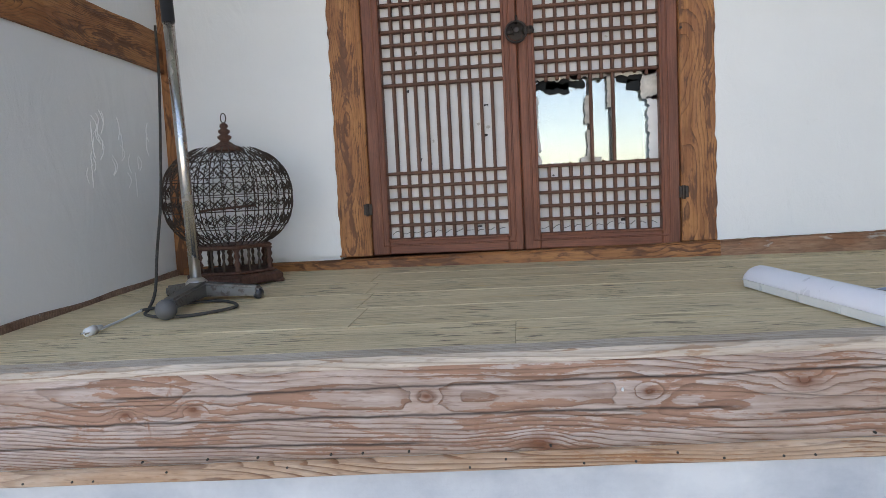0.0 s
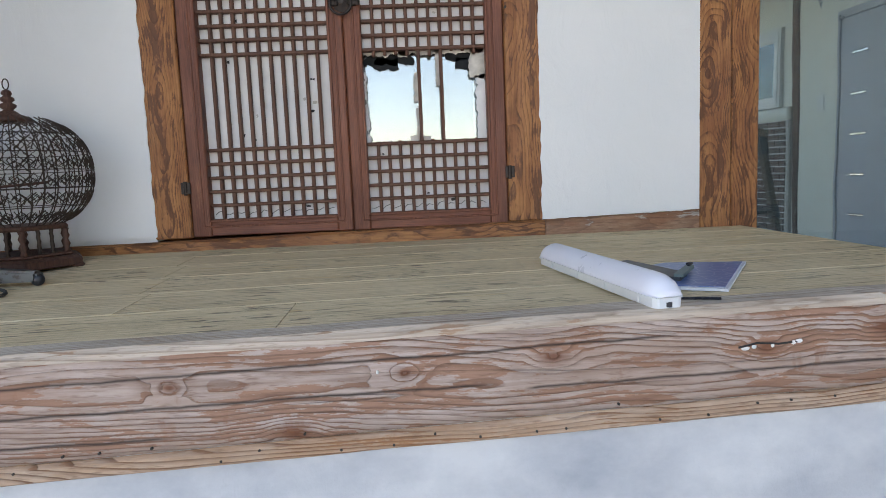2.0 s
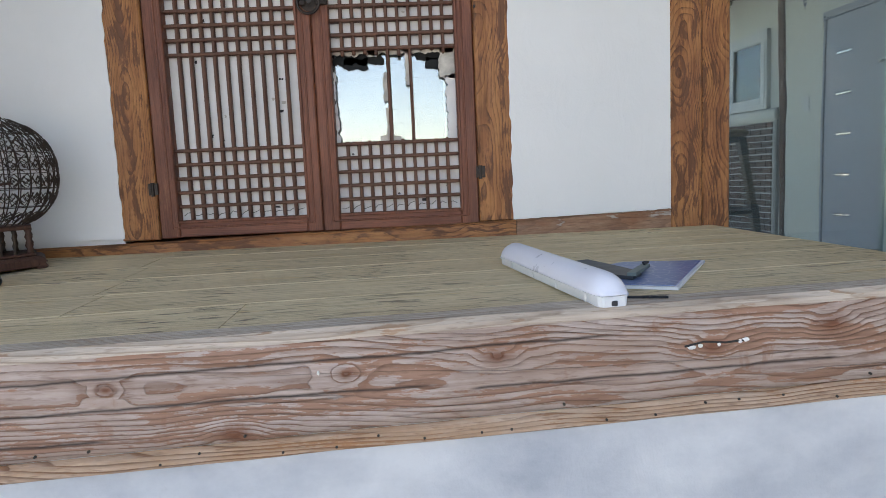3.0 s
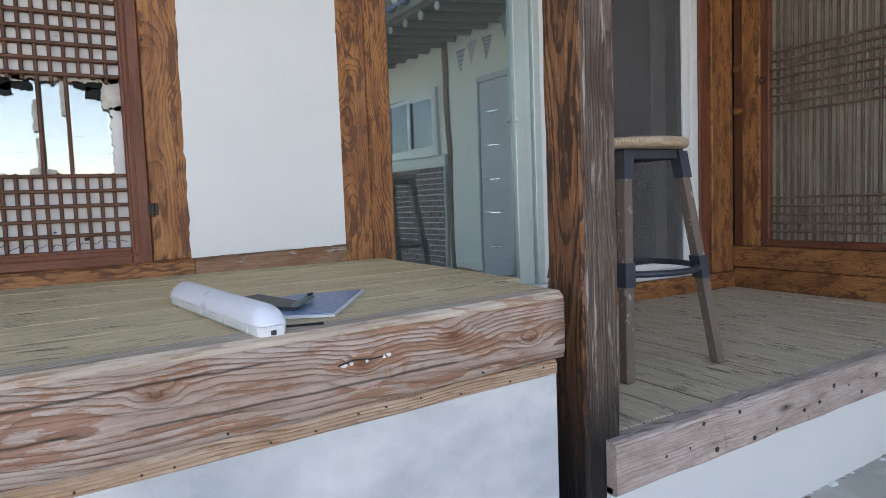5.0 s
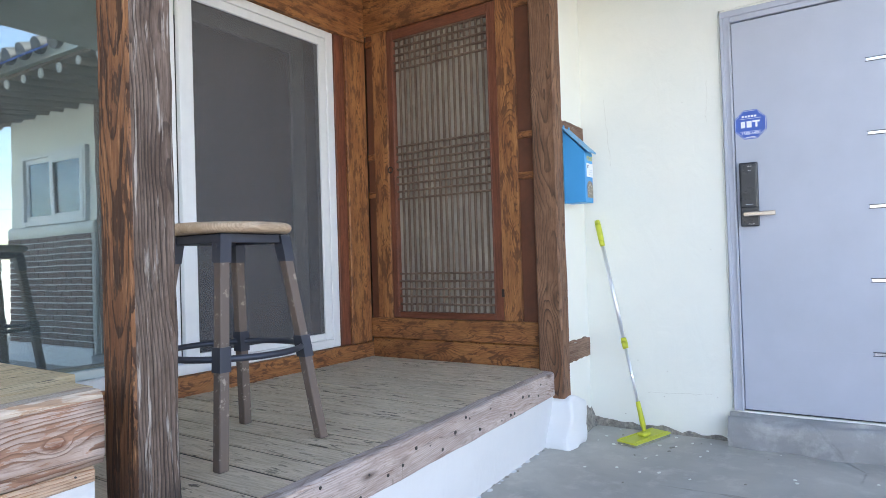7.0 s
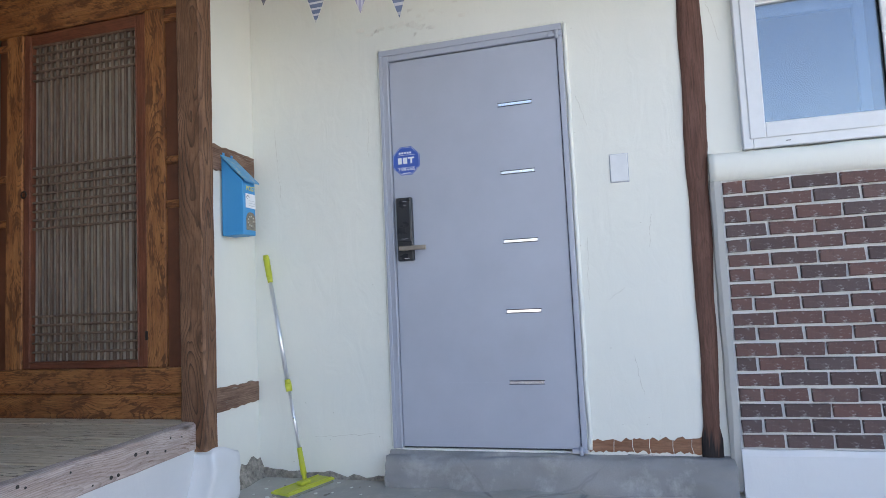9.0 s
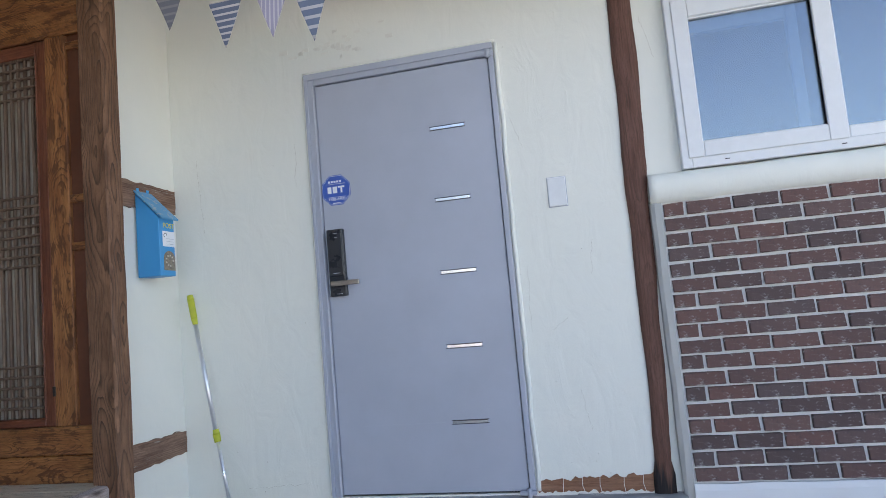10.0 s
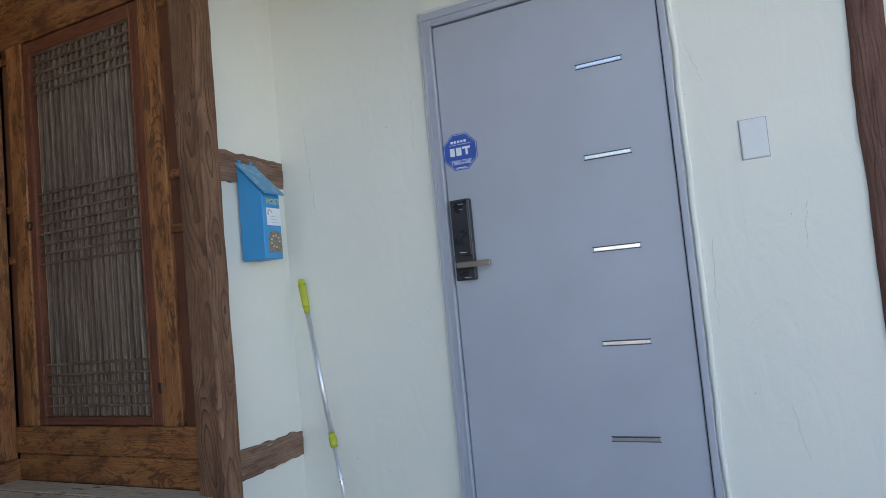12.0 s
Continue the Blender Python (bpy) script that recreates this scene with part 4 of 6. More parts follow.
screen = part("screen_sash", boxes((2.668, 2.712, G + 0.03, G + 0.055, 0.56, 2.40), (2.714, 2.79, G - 0.002, G + 0.03, 0.562, 2.398), (3.655, 3.713, G - 0.002, G + 0.03, 0.562, 2.398), (2.79, 3.655, G - 0.001, G + 0.029, 0.562, 0.60), (2.79, 3.655, G - 0.001, G + 0.029, 2.35, 2.398), bevel=0.003), M_PVC, win1, "white screen sash")
k = Mat("fine_insect_screen")
sc = k.nt.nodes.new("ShaderNodeBsdfTransparent")
mx = k.nt.nodes.new("ShaderNodeMixShader")
mx.inputs[0].default_value = 0.55
k.done((0.125, 0.12, 0.125), 0.7)
k.link(sc.outputs[0], mx.inputs[1]), k.link(k.b.outputs[0], mx.inputs[2]), k.link(mx.outputs[0], k.nt.nodes["Material Output"].inputs["Surface"])
part("screen", boxes((2.785, 3.66, G + 0.010, G + 0.012, 0.59, 2.36)), k.m, screen, "dark grey insect screen")
g2 = part("inner_pane", boxes((2.70, 3.70, G + 0.085, G + 0.090, 0.56, 2.40)), M_GLASS_IN, win1, "tinted glass behind the screen")
part("inner_sash", boxes((3.50, 3.60, G + 0.07, G + 0.10, 0.56, 2.40), (2.70, 3.6, G + 0.07, G + 0.10, 2.28, 2.40), bevel=0.003), M_ALU, win1)
part("sash_latch", boxes((2.505, 2.52, G + 0.01, G + 0.03, 1.36, 1.375), bevel=0.002), M_PVC, sash)
g1.visible_shadow = g2.visible_shadow = False

timber2 = thing("trim_2", (3.2, G, 0.41), "brown timber frame round the sliding window", "timber frame", kind="structure")
part("sill_board", boxes((1.69, 4.056, G - 0.035, G + 0.1, 0.405, 0.507), bevel=0.004), M_AMBER_X, timber2)
part("lintel", boxes((1.69, 4.05, G - 0.03, G + 0.1, 2.452, 2.92), bevel=0.004), M_AMBER_X, timber2)
part("inner_jamb", boxes((3.777, 3.862, G - 0.015, G + 0.1, 0.508, 2.451), bevel=0.003), M_RED_Z, timber2)
part("jamb_post", boxes((3.864, 4.05, G - 0.03, G + 0.1, 0.508, 2.451), bevel=0.005), M_AMBER_Z, timber2)

# ---- lattice door in the timber side wall ----
X = LAT
door2 = thing("door_2", (X, 2.0, 0.41), "brown lattice door in a panelled timber wall", "lattice door", kind="structure")
part("ground_sill", boxes((X + 0.004, X + 0.1, 1.40, 2.61, 0.405, 0.533), bevel=0.005), M_AMBER_Y, door2)
part("sill_beam", boxes((X - 0.012, X + 0.1, 1.40, 2.61, 0.536, 0.662), bevel=0.006), M_AMBER_Y, door2)
part("head_beam", boxes((X - 0.012, X + 0.1, 1.40, 2.609, 2.495, 2.92), bevel=0.006), M_AMBER_Y, door2)
part("stile", boxes((X - 0.01, X + 0.06, 2.43, 2.545, 0.663, 2.494), bevel=0.004), M_AMBER_Z, door2)
part("stile", boxes((X - 0.01, X + 0.06, 1.515, 1.63, 0.663, 2.494), bevel=0.004), M_AMBER_Z, door2)
for y0, y1 in ((2.545, 2.609), (1.39, 1.515)):
    part("panel_board", boxes((X + 0.010, X + 0.05, y0, y1, 0.663, 2.494)), M_PANEL, door2, "rust-brown recessed panel")
for y0, y1, z in ((2.535, 2.609, 1.455), (2.535, 2.609, 1.70), (1.39, 1.52, 1.475), (1.39, 1.52, 1.70), (1.39, 1.52, 2.44), (2.535, 2.609, 2.44)):
    part("panel_muntin", boxes((X - 0.003, X + 0.04, y0, y1, z - 0.02, z + 0.02), bevel=0.004), M_AMBER_Y, door2)
leaf = part("leaf", boxes((X - 0.004, X + 0.045, 2.378, 2.428, 0.665, 2.49), (X - 0.004, X + 0.045, 1.632, 1.688, 0.665, 2.49), bevel=0.004), M_RED_Z, door2)
part("rail", boxes((X - 0.003, X + 0.045, 1.688, 2.378, 0.666, 0.704), (X - 0.003, X + 0.045, 1.688, 2.378, 2.425, 2.489), bevel=0.004), M_RED_Y, leaf)
part("bead_moulding", boxes((X - 0.010, X - 0.002, 1.68, 2.386, 0.696, 0.704), (X - 0.010, X - 0.002, 1.68, 1.688, 0.704, 2.43), (X - 0.010, X - 0.002, 2.378, 2.386, 0.704, 2.43), bevel=0.002), M_RED_Y, leaf)
for i in range(1, 17):
    y = 1.688 + 0.69 * i / 17
    part("lattice_bar", boxes((X + 0.008, X + 0.026, y - 0.0065, y + 0.0065, 0.704, 2.425), bevel=0.003), M_BAR2, leaf)
zs = [0.704 + 0.0475 * k for k in range(1, 6)] + [1.412 + 0.0475 * k for k in range(8)] + [2.232 + 0.0475 * k for k in range(5)]
for z in zs:
    part("lattice_bar", boxes((X + 0.004, X + 0.024, 1.688, 2.378, z - 0.006, z + 0.006), bevel=0.003), M_BAR2, leaf)
M_BACK = plain("yellowed_backing_paper", (0.36, 0.32, 0.27), 0.9, vary=0.25, scale=6)
for i in range(7):
    y = 1.66 + i * 0.108
    part("backing_board", boxes((X + 0.028 + 0.003 * (i % 2), X + 0.044, y, y + 0.106, 0.70, 2.43)), M_BACK, leaf)
part("pull", tube(bmesh.new(), [(X - 0.018, 2.41 + 0.018 * math.cos(a * 0.52), 1.60 + 0.018 * math.sin(a * 0.52)) for a in range(12)], 0.004, 6, True), M_IRON, leaf, "dark iron ring pull")
part("hinge", boxes((X - 0.012, X, 1.622, 1.64, 0.80, 0.845), bevel=0.002), M_IRON, leaf)

corner = thing("corner_post", (4.04, 1.33, 0.27), "brown corner post with bold grain on a whitewashed stone", "post", kind="structure")
part("shaft", rough_post(3.992, 4.092, 1.262, 1.402, 0.272, 3.04, 9.0, chip=0.003), [M_POST3, M_POST3], corner)
for z0, z1 in ((1.662, 1.79), (0.415, 0.53)):
    b = ragged_sheet("wall_timber", [(4.08, SIDE, z0), (4.565, SIDE, z0 + 0.005), (4.565, SIDE, z1), (4.08, SIDE, z1 + 0.01)], (0, -0.012, 0), M_STRIP, 0.006, 0.02, corner, int(z0 * 50), "brown timber let into the plaster")

# ---- steel door in the east wall ----
E = EAST
M_STEEL = plain("lavender_grey_steel_paint", (0.40, 0.425, 0.49), 0.45, vary=0.05, scale=3, bump=0.03)
M_STEEL_D = plain("grey_steel_shadow_gap", (0.05, 0.05, 0.06), 0.7)
M_CHROME = plain("polished_chrome", (0.62, 0.62, 0.64), 0.2, 1.0, vary=0.02, bump=0.0)
M_LOCK = plain("black_plastic", (0.022, 0.024, 0.03), 0.3, vary=0.1, bump=0.02)
M_BRASS = plain("bronze_lever_metal", (0.42, 0.37, 0.32), 0.3, 0.9, vary=0.05, bump=0.02)
door3 = thing("door_3", (E, 0.04, 0.17), "closed lavender-grey steel front door with five chrome inlays", "front door", kind="structure")
part("door_frame", boxes((E - 0.018, E + 0.09, 0.488, 0.537, 0.172, 2.300), (E - 0.018, E + 0.09, -0.452, -0.425, 0.172, 2.300), (E - 0.0175, E + 0.09, -0.425, 0.488, 2.240, 2.2995), bevel=0.004), M_STEEL, door3, "pressed steel door frame")
part("frame_lip", boxes((E - 0.026, E - 0.017, 0.520, 0.537, 0.172, 2.2675), (E - 0.026, E - 0.017, 0.488, 0.498, 0.172, 2.232), (E - 0.026, E - 0.017, -0.452, 0.537, 2.268, 2.3005), bevel=0.002), M_STEEL, door3)
part("shadow_gap", boxes((E + 0.012, E + 0.016, -0.4255, 0.4885, 0.172, 2.2395)), M_STEEL_D, door3)
leaf3 = part("door_leaf", boxes((E - 0.006, E + 0.011, -0.421, 0.485, 0.180, 2.235), bevel=0.003), M_STEEL, door3)
for i, z in enumerate((1.922, 1.567, 1.213, 0.858, 0.503)):
    y1 = -0.107 + 0.004 * i
    inlay = part("chrome_inlay", boxes((E - 0.0095, E - 0.005, y1 - 0.171, y1, z - 0.0075, z + 0.0075), bevel=0.0015), M_CHROME, leaf3, "polished chrome strip")
    part("inlay_rim", boxes((E - 0.008, E - 0.0055, y1 - 0.175, y1 + 0.004, z + 0.0075, z + 0.0105), (E - 0.008, E - 0.0055, y1 - 0.175, y1 + 0.004, z - 0.0105, z - 0.0075)), M_STEEL_D, inlay)
    part("pressed_line", boxes((E - 0.0068, E - 0.0055, y1 + 0.006, 0.36, z - 0.0015, z + 0.0015)), M_STEEL, leaf3)
for z in (2.244, 0.176):
    hinge = part("door_hinge", boxes((E - 0.032, E - 0.006, -0.455, -0.38, z - 0.010, z + 0.010), bevel=0.004), M_STEEL, door3)
    part("hinge_pin", rod(bmesh.new(), (E - 0.03, -0.425, z - 0.02), (E - 0.03, -0.425, z + 0.022), 0.011), M_STEEL, hinge, smooth=True)
lock = thing("door_lock", (E - 0.006, 0.42, 1.145), "black electronic door lock with a bronze lever", "door lock")
part("lock_body", boxes((E - 0.034, E - 0.006, 0.380, 0.468, 1.146, 1.482), bevel=0.006, seg=2), M_LOCK, lock)
part("lock_cover", boxes((E - 0.041, E - 0.033, 0.386, 0.462, 1.245, 1.476), bevel=0.004, seg=2), M_LOCK, lock)
lever = part("lever", boxes((E - 0.072, E - 0.056, 0.300, 0.448, 1.197, 1.221), bevel=0.004, seg=2), M_BRASS, lock, "bronze lever handle")
part("lever_neck", rod(bmesh.new(), (E - 0.034, 0.432, 1.209), (E - 0.06, 0.432, 1.209), 0.012, sides=14), M_BRASS, lever)
M_PRINT = plain("white_print", (0.80, 0.82, 0.84), 0.6, vary=0.02, bump=0)
for x, y0, y1, z in ((0.0418, 0.405, 0.428, 1.459), (0.0418, 0.408, 0.424, 1.438), (0.0348, 0.40, 0.43, 1.157), (0.0418, 0.404, 0.44, 1.260)):
    part("lock_mark", boxes((E - x, E - x + 0.001, y0, y1, z, z + 0.0018)), M_PRINT, lock)

M_BLUE = plain("blue_sticker_vinyl", (0.035, 0.10, 0.42), 0.35, vary=0.06, bump=0.02)
sticker = thing("security_sticker", (E - 0.006, 0.41, 1.60), "blue octagonal security sticker with white print on the door", "sticker")


def octagon(r, x0, x1, y=0.408, z=1.684, turn=22.5):
    bm = bmesh.new()
    a = [(y + r * math.cos(radians(turn + 45 * k)), z + r * math.sin(radians(turn + 45 * k))) for k in range(8)]
    lo, hi = [bm.verts.new((x0, *p)) for p in a], [bm.verts.new((x1, *p)) for p in a]
    bm.faces.new(lo), bm.faces.new(hi[::-1])
    for k in range(8):
        bm.faces.new((lo[k], lo[(k + 1) % 8], hi[(k + 1) % 8], hi[k]))
    return bm


part("sheet", octagon(0.083, E - 0.0072, E - 0.006), M_BLUE, sticker)
for z in (1.715, 1.648):
    part("white_rule", boxes((E - 0.0078, E - 0.0071, 0.358, 0.458, z - 0.0008, z + 0.0008)), M_PRINT, sticker)
for k in range(8):
    p, q2 = [(0.408 + 0.078 * math.cos(radians(22.5 + 45 * j)), 1.684 + 0.078 * math.sin(radians(22.5 + 45 * j))) for j in (k, k + 1)]
    part("white_rule", tube(bmesh.new(), [(E - 0.0072, *p), (E - 0.0072, *q2)], 0.0009, 4), M_PRINT, sticker)
for y0, y1, z0, z1 in ((0.433, 0.454, 1.668, 1.702), (0.402, 0.426, 1.668, 1.702), (0.362, 0.398, 1.694, 1.703), (0.374, 0.384, 1.668, 1.694)):
    part("white_mark", boxes((E - 0.0080, E - 0.0071, y0, y1, z0, z1), bevel=0.0003), M_PRINT, sticker)
for i in range(5):
    part("small_mark", boxes((E - 0.0080, E - 0.0071, 0.438 - i * 0.015, 0.448 - i * 0.015, 1.722, 1.732)), M_PRINT, sticker)
put_text("1588-6400", 0.021, Matrix.Translation((E - 0.0078, 0.407, 1.637)) @ Matrix.Rotation(radians(-90), 4, "Z") @ Matrix.Rotation(radians(90), 4, "X"), M_PRINT, sticker)
part("small_mark", boxes((E - 0.0080, E - 0.0071, 0.386, 0.43, 1.615, 1.619)), M_PRINT, sticker)

# rough sealant round the frame, edge strips, step
wall_bits = thing("trim_3", (E, 0.0, 0.0), "rough sealant and old timber set in the cream wall", "wall trim", kind="structure")
for y, seed in ((-0.466, 1), (0.546, 2)):
    pts = [(E - 0.004, y + (0.009 if seed == 1 else 0.003) * noise.noise((z * 5, seed, 0)), z) for z in np.linspace(0.18, 2.30, 60)]
    part("sealant_bead", tube(bmesh.new(), pts, 0.011 if seed == 1 else 0.006, 7), M_CREAM, wall_bits, smooth=True)
part("sealant_bead", tube(bmesh.new(), [(E - 0.003, y, 2.311 + 0.004 * noise.noise((y * 9, 4, 0))) for y in np.linspace(-0.46, 0.545, 40)], 0.008, 7), M_CREAM, wall_bits, smooth=True)
M_ORANGE = wood("orange_brown_sill_timber", (0.36, 0.19, 0.115), (0.27, 0.13, 0.075), (0.13, 0.06, 0.035), axis="y",  line=0.4, rough=0.85, bump=0.5)
ragged_sheet("sill_timber", [(E, -0.465, 0.172), (E, -0.985, 0.172), (E, -0.985, 0.243), (E, -0.465, 0.225)], (-0.005, 0, 0), M_ORANGE, 0.012, 0.012, wall_bits, 8, "orange-brown timber with paint drips")
for i in range(5):
    y = -0.56 - i * 0.09 + rng.uniform(-0.02, 0.02)
    part("paint_drip", tube(bmesh.new(), [(E - 0.005, y, 0.235), (E - 0.0065, y + 0.003, 0.2), (E - 0.0065, y + rng.uniform(-0.006, 0.006), 0.2 - rng.uniform(0.02, 0.07))], 0.0013, 5), M_CREAM, wall_bits, "cream paint drip")
bm, rings = bmesh.new(), []
for i in range(50):
    z = 0.06 + 2.9 * i / 49
    c = -1.018 - 0.042 * min(1, max(0, (z - 0.2) / 2.2)) + 0.008 * noise.noise((z * 2.3, 0, 0)) + 0.003 * noise.noise((z * 11, 5, 0))
    w = 0.034 + 0.019 * min(1, max(0, (z - 0.3) / 1.6)) + 0.005 * noise.noise((z * 4, 7, 0)) + (0.012 if z < 0.25 else 0)
    rings.append([bm.verts.new(p) for p in ((E + 0.02, c + w + 0.002, z), (E - 0.010, c + w, z), (E - 0.017, c + w * 0.5, z), (E - 0.018, c - w * 0.4, z), (E - 0.010, c - w, z), (E + 0.02, c - w, z))])
for u, v in zip(rings, rings[1:]):
    for k in range(5):
        bm.faces.new((u[k], u[k + 1], v[k + 1], v[k]))
part("pillar", bm, M_PILLAR, wall_bits, "crooked brown pillar with a tarred foot", smooth=True)
bm = bmesh.new()
bmesh.ops.create_grid(bm, x_segments=60, y_segments=10, size=1.0)
for v in bm.verts:
    u, w = (v.co.x + 1) / 2, (v.co.y + 1) / 2
    y = 0.56 - u * 1.66
    a = w * 3.0
    x = E - 0.115 + (0.03 * a / 1.6 if a < 1.6 else 0.03 + (a - 1.6) / 1.4 * 0.095)
    z = -0.01 + (a / 1.6 * 0.15 if a < 1.6 else 0.15 + (a - 1.6) * 0.016)
    n = noise.noise((y * 5, a * 2, 0)) * 0.030 + noise.noise((y * 19, a * 7, 3)) * 0.010
    v.co = Vector((x - n + (0.05 * noise.noise((y * 2.2, 8, 0)) if a < 2.2 else 0), y, z + (n * 0.6 if a < 2.6 else 0)))
step = solid("door_step", bm, M_STEP, "rough grey concrete step along the foot of the wall", "step", "structure", smooth=True)

ragged_sheet("crumbled_foot", [(E, 1.34, -0.01), (E, 0.57, -0.01), (E, 0.57, 0.010), (E, 1.34, 0.05)], (-0.012, 0, 0), M_SOIL, 0.014, 0.035, wall_bits, 31, "crumbled dark plaster along the ground")
M_CRACK = plain("dark_hairline_crack", (0.46, 0.43, 0.37), 0.95)


def crack(y, z, dy, dz_, seed, r=0.0006, n=12):
    pts = [(E - 0.0004, y + dy * i / n + 0.012 * noise.noise((i * 0.6, seed, 0)), z + dz_ * i / n + 0.012 * noise.noise((i * 0.6, seed, 5))) for i in range(n + 1)]
    part("wall_crack", tube(bmesh.new(), pts, r, 4), M_CRACK, wall_bits)


for i, (y, z, dy, dz_) in enumerate(((1.0, 0.22, -0.35, 0.02), (-0.50, 1.92, -0.05, -0.16), (-0.52, 1.2, 0.02, -0.3), (-0.7, 0.62, -0.03, -0.18), (1.2, 1.95, -0.03, -0.4), (0.62, 1.95, 0.01, -0.22), (-0.82, 1.3, 0.02, -0.16), (-1.14, 2.3, -0.04, -0.2), (-0.6, 0.9, -0.08, 0.05))):
    crack(y, z, dy, dz_, i * 3.7)
M_FLAKE = plain("lifted_cream_paint", (0.78, 0.77, 0.70), 0.85, vary=0.08)
for i in range(34):
    y, z = 0.38 + rng.gauss(0, 0.13), 2.43 + rng.gauss(0, 0.03)
    w, h = rng.uniform(0.015, 0.05), rng.uniform(0.008, 0.022)
    lift = rng.uniform(0.002, 0.008)
    fl = ragged_sheet("paint_flake", [(E - 0.001, y, z), (E - 0.001 - lift, y - w, z + rng.uniform(-0.01, 0.01)), (E - 0.001 - lift, y - w, z + h), (E - 0.001, y, z + h)], (-0.001, 0, 0), M_FLAKE, 0.003, 0.008, wall_bits, 300 + i)
for i in range(40):
    y, z = rng.uniform(-0.9, 1.3), rng.choice([rng.uniform(0.25, 2.3), rng.uniform(0.08, 0.4)])
    if -0.47 < y < 0.56:
        continue
    bm = bmesh.new()
    bmesh.ops.create_icosphere(bm, subdivisions=1, radius=1.0)
    for v in bm.verts:
        v.co = Vector((E + v.co.x * 0.001, y + v.co.y * rng.uniform(0.001, 0.0035), z + v.co.z * rng.uniform(0.001, 0.005)))
    part("wall_speck", bm, M_CRACK, wall_bits)
for i in range(46):
    x, y = (rng.uniform(4.2, 4.55), rng.uniform(0.6, 1.3)) if i < 22 else (rng.uniform(3.6, 4.5), rng.uniform(-0.3, 1.1))
    r_ = rng.uniform(0.003, 0.011)
    bm = bmesh.new()
    bmesh.ops.create_icosphere(bm, subdivisions=1, radius=r_)
    for v in bm.verts:
        v.co = Vector((x + v.co.x * 1.3, y + v.co.y, v.co.z * 0.35 + r_ * 0.3)) + Vector((rng.uniform(-1, 1), rng.uniform(-1, 1), 0)) * r_ * 0.3
    chip = part("plaster_chip", bm, M_CREAM if i % 3 else M_SOIL, crumbs) if i else None
    if i == 0:
        bm.free()
        crumbs = thing("plaster_crumbs", (4.3, 0.9, 0.0), "crumbs of fallen plaster on the concrete", "rubble", kind="structure")

# switch cover
plate = thing("cover_plate", (E, -0.686, 1.467), "blank white cover plate on the cream wall", "cover plate")
part("plate", boxes((E - 0.010, E, -0.728, -0.645, 1.467, 1.603), bevel=0.003, seg=2), M_PVC, plate)
part("rim", boxes((E - 0.003, E + 0.001, -0.731, -0.642, 1.464, 1.606), bevel=0.001), M_STEEL, plate)

# ---- window and brick panel ----
win2 = thing("window_2", (E, -1.87, 1.56), "white sliding window with blue sky mirrored in its glass", "window", kind="structure")
part("window_frame", boxes((E - 0.045, E + 0.08, -1.285, -1.243, 1.558, 2.36), (E - 0.045, E + 0.08, -2.55, -2.508, 1.558, 2.36), (E - 0.044, E + 0.08, -2.508, -1.285, 1.558, 1.606), (E - 0.044, E + 0.08, -2.508, -1.285, 2.315, 2.36), bevel=0.004), M_PVC, win2)
s1 = part("sash", boxes((E - 0.052, E - 0.015, -1.340, -1.272, 1.600, 2.325), (E - 0.052, E - 0.015, -1.912, -1.838, 1.600, 2.325), (E - 0.0515, E - 0.015, -1.838, -1.340, 1.600, 1.672), (E - 0.0515, E - 0.015, -1.838, -1.340, 2.240, 2.325), bevel=0.004), M_PVC, win2, "white sliding sash")
p1 = part("pane", boxes((E - 0.024, E - 0.020, -1.845, -1.335, 1.665, 2.245)), M_GLASS2, s1)
part("glazing_bead", boxes((E - 0.040, E - 0.02, -1.846, -1.838, 1.672, 2.24), (E - 0.040, E - 0.02, -1.34, -1.332, 1.672, 2.24), (E - 0.040, E - 0.02, -1.838, -1.34, 2.232, 2.24)), M_PVC, s1)
part("inner_stile", boxes((E + 0.02, E + 0.05, -1.80, -1.755, 1.606, 2.315), (E + 0.02, E + 0.05, -1.755, -1.29, 2.185, 2.315), bevel=0.003), M_PVC, win2, "inner sash seen through the glass")
s2 = part("sash", boxes((E - 0.012, E + 0.018, -2.506, -2.45, 1.607, 2.314), (E - 0.012, E + 0.018, -1.93, -1.88, 1.607, 2.314), (E - 0.0115, E + 0.018, -2.45, -1.93, 1.607, 1.662), (E - 0.0115, E + 0.018, -2.45, -1.93, 2.26, 2.314), bevel=0.004), M_PVC, win2, "white sliding sash")
p2 = part("pane", boxes((E + 0.001, E + 0.005, -2.455, -1.925, 1.655, 2.265)), M_GLASS2, s2)
p1.visible_shadow = p2.visible_shadow = False
part("drain_slot", boxes((E - 0.0465, E - 0.0445, -1.44, -1.42, 1.578, 1.582), (E - 0.0465, E - 0.0445, -1.90, -1.88, 1.578, 1.582)), M_STEEL_D, win2)

